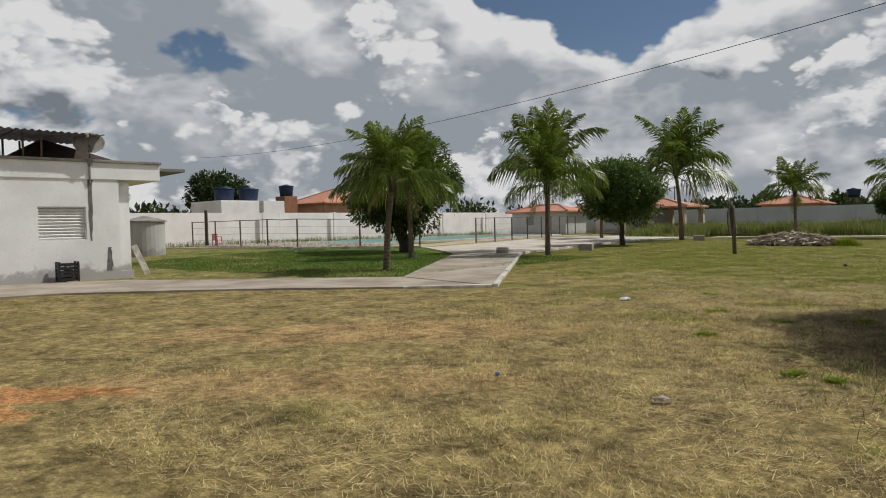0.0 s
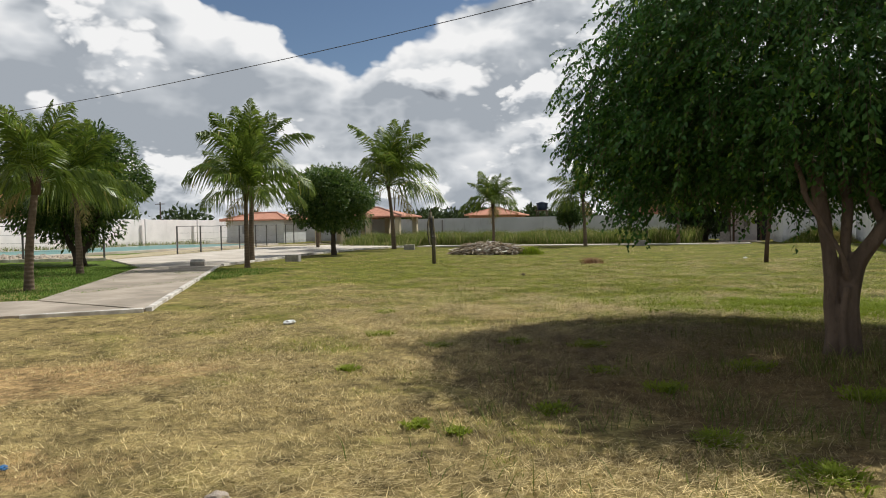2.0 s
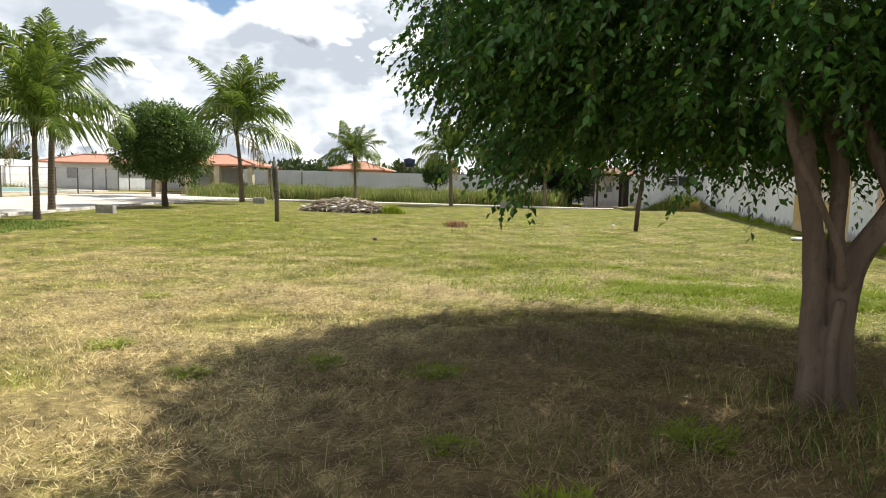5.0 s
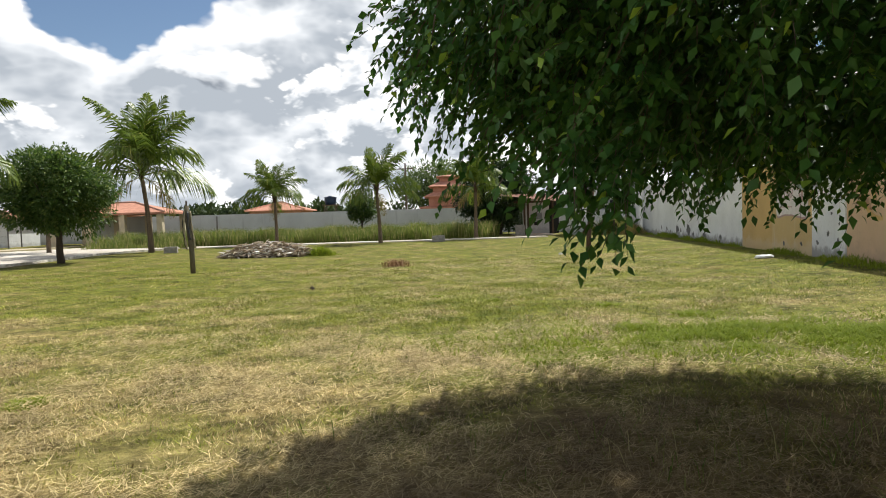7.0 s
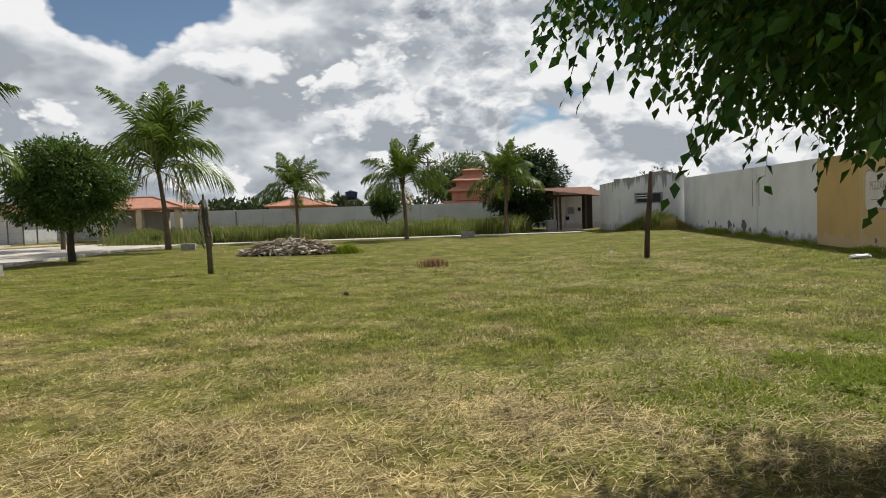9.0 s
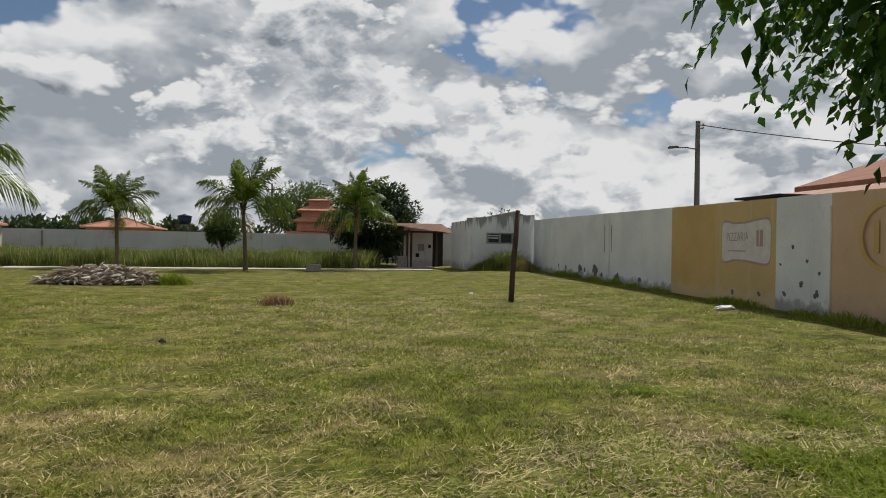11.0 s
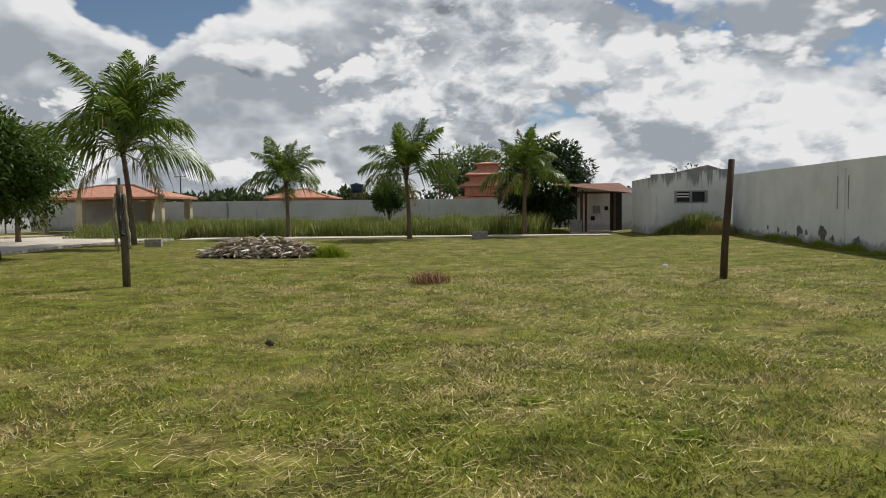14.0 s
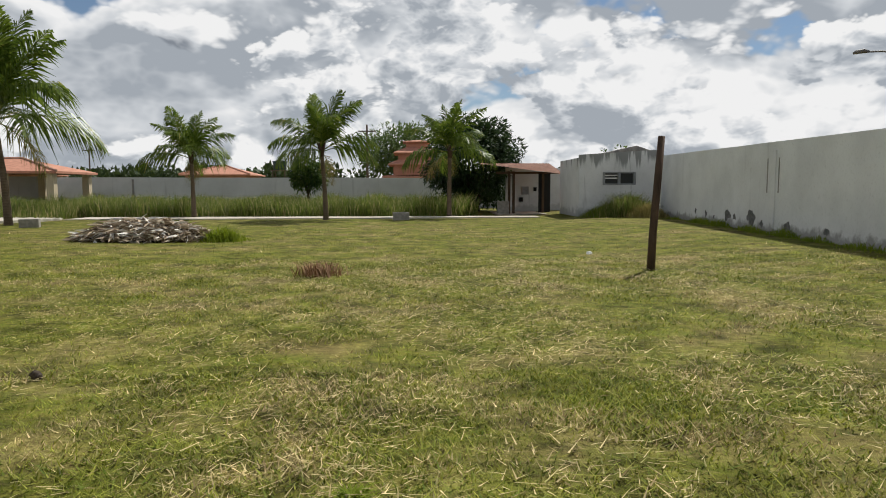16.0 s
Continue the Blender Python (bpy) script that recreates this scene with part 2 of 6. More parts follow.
def grass_material(name, dry_bias=0.0):
    k = Mat(name, 0.7, 0, 0.2)
    g = zones(k)
    r = k.island()
    straw = k.mix(r, (0.80, 0.65, 0.34), (0.21, 0.145, 0.055))
    fresh = k.mix(r, (0.09, 0.135, 0.010), (0.34, 0.34, 0.05))
    jitter = k.math("MULTIPLY", k.math("SUBTRACT", k.math("FRACT", k.math("MULTIPLY", r, 17.3)), 0.5), 0.9)
    f = k.math("ADD", k.math("ADD", g, jitter), -dry_bias, clamp=True)
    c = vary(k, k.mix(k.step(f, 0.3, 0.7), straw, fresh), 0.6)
    t = k.n("ShaderNodeBsdfTranslucent")
    k.l(c, t.inputs["Color"])
    mx = k.n("ShaderNodeMixShader")
    mx.inputs[0].default_value = 0.25
    k.l(k.b.outputs[0], mx.inputs[1])
    k.l(t.outputs[0], mx.inputs[2])
    k.l(mx.outputs[0], k.nt.nodes["Material Output"].inputs[0])
    return k.color(c)


def leaf_material(name, a, b, c3=None, gloss=0.4, through_light=0.3, share=0.06):
    k = Mat(name, gloss, 0, 0.35)
    r = k.island()
    c = k.mix(r, a, b)
    if c3:
        c = k.mix(k.step(k.math("FRACT", k.math("MULTIPLY", r, 23.7)), 1.0 - share, 1.0 - share + 0.01), c, c3)
    n = k.noise(1.3, 3)
    c = k.mix(k.math("MULTIPLY", k.step(n, 0.4, 0.7), 0.3), c, tuple(x * 0.6 for x in a))
    t = k.n("ShaderNodeBsdfTranslucent")
    k.l(c, t.inputs["Color"])
    mx = k.n("ShaderNodeMixShader")
    mx.inputs[0].default_value = through_light
    k.l(k.b.outputs[0], mx.inputs[1])
    k.l(t.outputs[0], mx.inputs[2])
    k.l(mx.outputs[0], k.nt.nodes["Material Output"].inputs[0])
    return k.color(c)


M_GROUND = ground_material()
M_GRASS = grass_material("lawn blades")
M_STRAW = grass_material("cut straw", 0.45)
M_TALL = leaf_material("tall grass", (0.085, 0.135, 0.018), (0.20, 0.225, 0.05), (0.42, 0.36, 0.16), 0.7, 0.5, 0.2)
M_DRYTALL = leaf_material("dry tall grass", (0.42, 0.34, 0.13), (0.26, 0.22, 0.07), None, 0.8, 0.3)
M_LUSH = leaf_material("lush lawn", (0.085, 0.165, 0.018), (0.16, 0.24, 0.035), (0.3, 0.28, 0.1), 0.7, 0.3, 0.1)
M_WEED = leaf_material("weed leaf", (0.16, 0.225, 0.012), (0.29, 0.345, 0.03), None, 0.9, 0.4)
M_FICUS = leaf_material("glossy leaf", (0.030, 0.098, 0.015), (0.080, 0.18, 0.025), (0.26, 0.40, 0.04), 0.5, 0.26, 0.035)
M_NEEM = leaf_material("feathery leaf", (0.038, 0.080, 0.014), (0.10, 0.165, 0.03), (0.17, 0.22, 0.05), 0.5, 0.42, 0.15)
M_DARKLEAF = leaf_material("dense dark leaf", (0.020, 0.043, 0.012), (0.045, 0.08, 0.02), None, 0.5, 0.2)
M_FAR = leaf_material("far leaf", (0.035, 0.060, 0.018), (0.07, 0.10, 0.028), None, 0.7, 0.2)
M_ACACIA = leaf_material("thin leaf", (0.075, 0.125, 0.030), (0.15, 0.20, 0.06), None, 0.6, 0.35)
M_FROND = leaf_material("palm leaflet", (0.055, 0.10, 0.012), (0.19, 0.25, 0.035), (0.38, 0.35, 0.09), 0.36, 0.42, 0.06)
M_FROND_DRY = leaf_material("dry palm leaflet", (0.20, 0.16, 0.05), (0.30, 0.25, 0.08), (0.12, 0.14, 0.04), 0.7, 0.2)
M_RACHIS = plain("palm rib", (0.24, 0.25, 0.08), (0.32, 0.28, 0.12), 4)
M_BROWN = leaf_material("withered brown leaf", (0.22, 0.11, 0.055), (0.34, 0.20, 0.10), None, 0.8, 0.1)
M_DEADLEAF = leaf_material("dead frond", (0.50, 0.41, 0.29), (0.22, 0.15, 0.09), (0.80, 0.76, 0.68), 0.8, 0.1, 0.25)


def bark(name, a, b, ring=0.0):
    k = Mat(name, 0.9, 0, 0.2)
    n1 = k.noise(5, 6, 0.6, stretch=(1, 1, 0.25), world=False)
    n2 = k.noise(26, 4, 0.6, stretch=(1, 1, 0.4), world=False)
    c = k.mix(k.step(n1, 0.3, 0.7), a, b)
    c = k.mix(k.math("MULTIPLY", k.step(n2, 0.5, 0.7), 0.5), c, tuple(x * 0.45 for x in a))
    h = n2
    if ring:
        z = k.math("SINE", k.math("MULTIPLY", k.axis(2, False), ring))
        c = k.mix(k.math("MULTIPLY", k.step(z, 0.4, 1.0), 0.4), c, tuple(x * 0.5 for x in a))
        h = k.math("ADD", n2, k.math("MULTIPLY", z, 0.4))
    k.bump(h, 0.7, 0.02)
    return k.color(c)


M_BARK = bark("smooth grey bark", (0.17, 0.125, 0.092), (0.09, 0.066, 0.05))
M_PALMBARK = bark("ringed palm bark", (0.17, 0.125, 0.085), (0.11, 0.085, 0.06), 55)
M_DARKBARK = bark("dark bark", (0.085, 0.065, 0.05), (0.05, 0.04, 0.032))
M_POST = bark("weathered timber", (0.10, 0.064, 0.042), (0.055, 0.037, 0.027))
M_DARKTILE = plain("dark weathered tile", (0.075, 0.05, 0.04), (0.045, 0.035, 0.03), 4, 0.9, 0, 0.6, 0.02)
M_GREYPOST = bark("rotten timber", (0.14, 0.12, 0.075), (0.075, 0.065, 0.045))

M_WHITE = paint_wall("white limewash", (0.76, 0.76, 0.75), (0.24, 0.22, 0.20), 0.25, 0.15, 0.75, 0.42)
M_HOUSEWALL = paint_wall("house limewash", (0.82, 0.81, 0.80), (0.30, 0.28, 0.27), 0.12, 0.06, 0.75, 0.40)
M_POOLWALL = paint_wall("pool wall limewash", (0.85, 0.80, 0.79), (0.40, 0.34, 0.33), 0.25, 0.18, 0.4, 0.6)
M_GREYWALL = paint_wall("greying render", (0.57, 0.575, 0.57), (0.24, 0.24, 0.23), 0.35, 0.3, 0.5, 0.5)
M_BATHWALL = paint_wall("mould-streaked render", (0.68, 0.68, 0.675), (0.16, 0.165, 0.16), 0.25, 0.5, 0.5, 0.5, drip=0.8, ztop=3.2)
M_YELLOW = paint_wall("ochre limewash", (0.60, 0.40, 0.16), (0.62, 0.50, 0.33), 0.6, 0.45, 0.4, 0.5)
M_YELLOW2 = paint_wall("faded ochre limewash", (0.62, 0.44, 0.20), (0.60, 0.50, 0.36), 0.6, 0.5, 0.4, 0.5)
M_PEACH = paint_wall("faded peach limewash", (0.64, 0.44, 0.28), (0.42, 0.30, 0.22), 0.5, 0.35, 0.4, 0.5)
M_CREAM = paint_wall("cream limewash", (0.62, 0.52, 0.36), (0.35, 0.28, 0.2), 0.3, 0.3, 0.4, 0.5)
M_CISTERN = paint_wall("stained cistern render", (0.46, 0.45, 0.43), (0.12, 0.12, 0.115), 0.5, 0.7, 0.4, 0.5)
M_COPING = plain("stained concrete", (0.33, 0.31, 0.28), (0.17, 0.16, 0.15), 3)
M_MOULD = plain("black mould", (0.10, 0.10, 0.095), (0.20, 0.19, 0.18), 8, 0.95)
M_SIGNWHITE = plain("faded white sign paint", (0.72, 0.67, 0.63), (0.62, 0.57, 0.53), 4, 0.85, 0, 0.2)
M_SIGNMAUVE = plain("faded mauve sign paint", (0.46, 0.31, 0.28), (0.40, 0.28, 0.25), 5, 0.85, 0, 0.2)
M_CONCRETE = plain("worn concrete", (0.42, 0.355, 0.285), (0.25, 0.21, 0.165), 0.9, 0.9, 0, 0.5, 0.01, world=True)
M_DECK = plain("pale pool deck", (0.60, 0.54, 0.47), (0.42, 0.36, 0.29), 0.6, 0.9, 0, 0.4, 0.01, world=True)
M_KERB = plain("whitewashed kerb", (0.72, 0.68, 0.62), (0.34, 0.30, 0.25), 3, 0.9, 0, 0.5, 0.01, world=True)
M_SAND = plain("sandy rubble soil", (0.50, 0.42, 0.28), (0.34, 0.28, 0.17), 1.2, 0.95, 0, 0.8, 0.03, world=True)
M_TILE = plain("terracotta tile", (0.56, 0.27, 0.18), (0.44, 0.20, 0.13), 3.5, 0.85, 0, 0.4, 0.01)
M_TILE_PALE = plain("sun-bleached clay tile", (0.52, 0.30, 0.22), (0.36, 0.20, 0.15), 3.5, 0.85, 0, 0.4, 0.01)
M_REDWALL = plain("brick-red painted wall", (0.50, 0.24, 0.165), (0.42, 0.19, 0.13), 1.5, 0.9)
M_SALMON = plain("salmon render", (0.55, 0.30, 0.20), (0.45, 0.24, 0.16), 1.2, 0.9)
M_BRICK = plain("bare brick", (0.34, 0.15, 0.09), (0.25, 0.11, 0.07), 3, 0.9)
M_METAL = plain("rusted steel", (0.10, 0.085, 0.075), (0.16, 0.10, 0.07), 6, 0.6, 0.5)
M_FENCE = plain("galvanised fence pipe", (0.16, 0.15, 0.14), (0.10, 0.095, 0.09), 4, 0.6, 0.4)
M_ZINC = plain("corrugated roof sheet", (0.23, 0.22, 0.22), (0.14, 0.125, 0.12), 1.5, 0.6, 0.3)
M_ALU = plain("shutter slat paint", (0.74, 0.73, 0.71), (0.66, 0.65, 0.63), 6, 0.6, 0, 0.1)
M_DISH = plain("weathered dish", (0.55, 0.52, 0.46), (0.38, 0.35, 0.30), 3, 0.6)
M_BLACK = plain("black plastic", (0.018, 0.018, 0.02), (0.035, 0.035, 0.035), 9, 0.35, 0, 0.6, 0.02)
M_DARK = plain("near-black matte", (0.015, 0.015, 0.015), (0.02, 0.02, 0.02), 2, 0.9)
M_BLUE = plain("blue tank plastic", (0.012, 0.025, 0.06), (0.02, 0.038, 0.085), 2, 0.45)
M_RED = plain("red plastic", (0.55, 0.05, 0.05), (0.45, 0.04, 0.04), 3, 0.45, 0, 0.05)
M_CABLE = plain("black cable", (0.05, 0.05, 0.05), (0.07, 0.07, 0.07), 5, 0.6)
M_POLE = plain("concrete pole", (0.17, 0.165, 0.16), (0.10, 0.10, 0.10), 2, 0.85)
M_FRAME = plain("window frame paint", (0.28, 0.29, 0.30), (0.2, 0.2, 0.2), 4, 0.6)
M_LITTER = plain("white litter plastic", (0.75, 0.75, 0.74), (0.6, 0.6, 0.58), 20, 0.5)
M_BLUELITTER = plain("blue litter", (0.05, 0.18, 0.40), (0.04, 0.14, 0.33), 20, 0.5)
M_STONE = plain("pale stone", (0.45, 0.38, 0.31), (0.34, 0.28, 0.22), 15, 0.9, 0, 0.6, 0.02)
M_BLOCK = plain("cement block", (0.36, 0.34, 0.30), (0.24, 0.22, 0.20), 6, 0.9)
M_ROPE = plain("frayed cloth rope", (0.34, 0.30, 0.20), (0.22, 0.18, 0.11), 12, 0.95)


def water_material():
    k = Mat("murky pool water", 0.35, 0, 0.25)
    n = k.noise(0.5, 4)
    k.bump(k.noise(3, 3), 0.15, 0.02)
    return k.color(k.mix(n, (0.04, 0.17, 0.15), (0.06, 0.22, 0.19)))


M_WATER = water_material()
k = Mat("window glass", 0.05, 0, 0.5)
M_GLASS = k.color((0.02, 0.022, 0.025))


# ---- mesh helpers ----
def sst(a, b, v):
    t = min(1.0, max(0.0, (v - a) / (b - a)))
    return t * t * (3 - 2 * t)


def gh(x, y):
    """Height of the ground."""
    z = 0.14 * sst(5.0, 9.0, x) * sst(-4, 6, y)
    z += 0.10 * math.exp(-((x - 2.75) ** 2 + (y - 2.5) ** 2) / 2.5)
    z -= 0.07 * math.exp(-((x + 2) ** 2 / 90 + (y - 20) ** 2 / 120))
    z += 0.22 * sst(-25, -33, x) * sst(6, 12, y)
    return z


def finish(name, me, material, parent=None, label=""):
    ob = new(name, me)
    for mm in material if isinstance(material, (list, tuple)) else [material]:
        me.materials.append(mm)
    if parent is not None:
        ob.parent = parent
    if label:
        ob["label"] = label
    return ob


def part(name, bm, material, parent=None, label="", smooth=False):
    """Links a bmesh as one mesh object under its thing."""
    me = bpy.data.meshes.new(name)
    bmesh.ops.recalc_face_normals(bm, faces=bm.faces)
    bm.to_mesh(me)
    bm.free()
    if smooth:
        me.polygons.foreach_set("use_smooth", [True] * len(me.polygons))
    return finish(name, me, material, parent, label)


def fast_mesh(name, V, F, material, parent=None, label=""):
    """Mesh from vertex and triangle arrays."""
    V = np.asarray(V, dtype=np.float32).reshape(-1, 3)
    F = np.asarray(F, dtype=np.int32).reshape(-1, 3)
    me = bpy.data.meshes.new(name)
    me.vertices.add(len(V))
    me.vertices.foreach_set("co", V.ravel())
    me.loops.add(F.size)
    me.loops.foreach_set("vertex_index", F.ravel())
    me.polygons.add(len(F))
    me.polygons.foreach_set("loop_start", np.arange(0, F.size, 3, dtype=np.int32))
    me.update(calc_edges=True)
    me.validate()
    return finish(name, me, material, parent, label)


def thing(name, m, label, category, group=""):
    e = new(name)
    e.empty_display_size = 0.2
    e.matrix_world = m
    return tagged(e, label, category, group)


def box(bm, lo, hi, bevel=0.0, m=None):
    r = bmesh.ops.create_cube(bm, size=1.0)
    s = [hi[i] - lo[i] for i in range(3)]
    c = [(hi[i] + lo[i]) / 2 for i in range(3)]
    bmesh.ops.scale(bm, vec=s, verts=r["verts"])
    bmesh.ops.translate(bm, vec=c, verts=r["verts"])
    vs = r["verts"]
    if bevel:
        es = list({e for v in vs for e in v.link_edges})
        vs = [v for v in bmesh.ops.bevel(bm, geom=es, offset=bevel, segments=2, affect="EDGES", profile=0.6)["verts"]]
    if m is not None:
        bmesh.ops.transform(bm, matrix=m, verts=[v for v in vs if v.is_valid])
    return vs


def boxed(name, lo, hi, material, parent=None, bevel=0.01, label=""):
    bm = bmesh.new()
    box(bm, lo, hi, bevel)
    return part(name, bm, material, parent, label)


def tube(bm, pts, radii, n=8, wob=0.0, cap=True):
    rings = []
    pts = [Vector(p) for p in pts]
    for i, p in enumerate(pts):
        d = (pts[min(i + 1, len(pts) - 1)] - pts[max(i - 1, 0)]).normalized()
        a = d.cross(Vector((0.13, 0.97, 0.21))).normalized()
        b = d.cross(a)
        ring = []
        for j in range(n):
            q = 2 * math.pi * j / n
            r = radii[i] * (1 + wob * noise.noise((p + Vector((math.cos(q), math.sin(q), 0)) * 0.5) * 3))
            ring.append(bm.verts.new(p + (a * math.cos(q) + b * math.sin(q)) * r))
        rings.append(ring)
    for r1, r2 in zip(rings, rings[1:]):
        for j in range(n):
            bm.faces.new((r1[j], r1[(j + 1) % n], r2[(j + 1) % n], r2[j]))
    if cap:
        bm.faces.new(rings[0])
        bm.faces.new(rings[-1])


def curve_pts(ctrl, n):
    """Smooth points through a few control points."""
    c = [Vector(p) for p in ctrl]
    c = [c[0] * 2 - c[1]] + c + [c[-1] * 2 - c[-2]]
    out = []
    for i in range(1, len(c) - 2):
        for s in range(n):
            t = s / n
            p0, p1, p2, p3 = c[i - 1:i + 3]
            out.append(0.5 * (2 * p1 + (p2 - p0) * t + (2 * p0 - 5 * p1 + 4 * p2 - p3) * t * t + (3 * p1 - p0 - 3 * p2 + p3) * t ** 3))
    out.append(c[-2])
    return out


def lerp_list(a, b, n, power=1.0):
    return [a + (b - a) * (i / (n - 1)) ** power for i in range(n)]


def unit(v):
    return v / np.maximum(np.linalg.norm(v, axis=1, keepdims=True), 1e-6)


def leaves(name, P, D, U, length, width, material, parent=None, fold=0.12, label=""):
    """Joined leaves: base points, directions, up vectors, sizes; four triangles each."""
    n = len(P)
    D = unit(D)
    S = unit(np.cross(D, U))
    W = np.cross(S, D)
    Ln = np.broadcast_to(np.asarray(length, float).reshape(-1, 1), (n, 1))
    Wd = np.broadcast_to(np.asarray(width, float).reshape(-1, 1), (n, 1))
    mid = P + D * Ln * 0.42
    V = np.stack([P, mid + S * Wd * 0.5 + W * Wd * fold, mid - S * Wd * 0.5 + W * Wd * fold, P + D * Ln - W * Ln * 0.12, mid], 1)
    o = (np.arange(n) * 5)[:, None, None]
    F = np.array([[0, 1, 4], [0, 4, 2], [1, 3, 4], [4, 3, 2]])[None] + o
    return fast_mesh(name, V.reshape(-1, 3), F.reshape(-1, 3), material, parent, label)


def blades(name, P, D, width, material, bend=0.35, parent=None, label="", simple=False):
    """Joined grass blades: base points and tip vectors; three triangles each, or one for tiny ones."""
    n = len(P)
    side = np.cross(D, np.array([[0, 0, 1.0]])) + np.random.normal(0, 0.02, (n, 3)) * [1, 1, 0]
    side = unit(side) * np.asarray(width, float).reshape(-1, 1) * 0.5
    if simple:
        V = np.stack([P + side, P - side, P + D], 1)
        return fast_mesh(name, V.reshape(-1, 3), np.arange(n * 3).reshape(-1, 3), material, parent, label)
    flat = D * [1, 1, 0]
    mid = P + D * 0.55 + np.array([0, 0, 1.0]) * (np.linalg.norm(D, axis=1, keepdims=True) * bend * 0.25)
    tip = P + D + flat * bend
    V = np.stack([P + side, P - side, mid + side * 0.75, mid - side * 0.75, tip], 1)
    o = (np.arange(n) * 5)[:, None, None]
    F = np.array([[0, 1, 3], [0, 3, 2], [2, 3, 4]])[None] + o
    return fast_mesh(name, V.reshape(-1, 3), F.reshape(-1, 3), material, parent, label)


gh_many = np.vectorize(gh)
rng = np.random.default_rng(7)


# ---- ground ----
def make_ground():
    xs = np.concatenate([[-2500, -900, -400, -200, -120, -80], np.arange(-60, -24, 2.0), np.arange(-24, 16, 0.5), np.arange(16, 40, 3.0), [60, 100, 200, 400, 900, 2500]])
    ys = np.concatenate([[-2500, -900, -300, -120, -60, -30, -18], np.arange(-12, 48, 0.5), np.arange(48, 80, 3.0), [100, 140, 200, 400, 900, 2500]])
    nx, ny = len(xs), len(ys)
    V = np.zeros((ny, nx, 3), np.float32)
    for j, y in enumerate(ys):
        for i, x in enumerate(xs):
            b = 0.0
            if -24 < x < 9 and -12 < y < 42:
                b = 0.018 * noise.noise((x * 0.9, y * 0.9, 0)) + 0.012 * noise.noise((x * 2.3, y * 2.3, 4))
            V[j, i] = (x, y, gh(x, y) + b - 0.012)
    F = []
    for j in range(ny - 1):
        for i in range(nx - 1):
            a = j * nx + i
            F.append((a, a + 1, a + nx + 1))
            F.append((a, a + nx + 1, a + nx))
    ob = fast_mesh("ground", V.reshape(-1, 3), F, M_GROUND)
    tagged(ob, "mown patchy lawn of dry straw and green grass", "ground", kind="structure")


make_ground()


def sheet(name, outline, z, thick, material, label, category="pavement"):
    """A slab with the given outline, its top following the ground."""
    bm = bmesh.new()
    top = [bm.verts.new((x, y, gh(x, y) + z)) for x, y in outline]
    bot = [bm.verts.new((x, y, gh(x, y) + z - thick)) for x, y in outline]
    bm.faces.new(top)
    n = len(outline)
    for i in range(n):
        bm.faces.new((top[i], bot[i], bot[(i + 1) % n], top[(i + 1) % n]))
    bmesh.ops.triangulate(bm, faces=[f for f in bm.faces if len(f.verts) > 4])
    return tagged(part(name, bm, material), label, category, kind="structure")


def kerb(name, pts, w, h, material, label):
    bm = bmesh.new()
    for (x0, y0), (x1, y1) in zip(pts, pts[1:]):
        length = math.hypot(x1 - x0, y1 - y0)
        n = max(1, int(length / 1.0))
        ang = math.atan2(y1 - y0, x1 - x0)
        for i in range(n):
            t = (i + 0.5) / n
            x, y = x0 + (x1 - x0) * t, y0 + (y1 - y0) * t
            s = length / n / 2 - 0.006
            m = Matrix.Translation((x + random.uniform(-.01, .01), y + random.uniform(-.01, .01), gh(x, y))) @ Matrix.Rotation(ang + random.uniform(-.01, .01), 4, "Z")
            box(bm, (-s, -w / 2, -0.12), (s, w / 2, h + random.uniform(-.012, .012)), 0.012, m)
    return tagged(part(name, bm, material), label, "kerb", kind="structure")


# garden path from the house to the pool
sheet("pavement_1", [(-8.15, 4.75), (-16.55, 17.75), (-19.7, 16.9), (-11.75, 5.55)], 0.035, 0.15, M_CONCRETE, "worn grey concrete path leading to the pool")
sheet("pavement_2", [(-11.85, 5.5), (-8.25, 4.7), (-9.6, 3.5), (-11.8, 1.95), (-13.8, 0.3), (-15.6, -1.5), (-17.2, -6.0), (-20.9, -6.0), (-19.7, -0.9), (-18.4, 1.2), (-16.74, 1.9), (-14.4, 3.7)], 0.030, 0.15, M_CONCRETE, "worn concrete walk in front of the white house")
kerb("kerb_1", [(-8.1, 4.8), (-16.5, 17.8)], 0.12, 0.06, M_KERB, "low whitewashed kerb along the path")
kerb("kerb_2", [(-8.1, 4.68), (-9.6, 3.4)], 0.14, 0.05, M_KERB, "low worn kerb at the end of the path")
sheet("pavement_3", [(-16.6, 17.85), (-18.3, 27.5), (-19.5, 37.4), (-17.6, 42.6), (-19, 45.5), (-27, 50), (-29.5, 40), (-27.6, 28.6), (-26.8, 22.4), (-19.7, 17.0)], 0.03, 0.15, M_DECK, "pale concrete apron beside the pool")
sheet("pavement_4", [(-17.5, 42.6), (6.0, 43.6), (6.0, 44.9), (-17.5, 45.2)], 0.03, 0.12, M_DECK, "pale concrete footpath along the tall grass")
kerb("kerb_3", [(-16.7, 18.3), (-18.4, 27.5), (-19.5, 37.3), (-17.6, 42.4)], 0.14, 0.10, M_KERB, "whitewashed kerb beside the pool apron")
sheet("pavement_5", [(-27.0, 22.4), (-27.8, 28.6), (-30, 40), (-28, 54), (-43.3, 54), (-43.3, 13.5), (-31, 16.2)], 0.05, 0.2, M_SAND, "sandy rubble ground round the swimming pool")


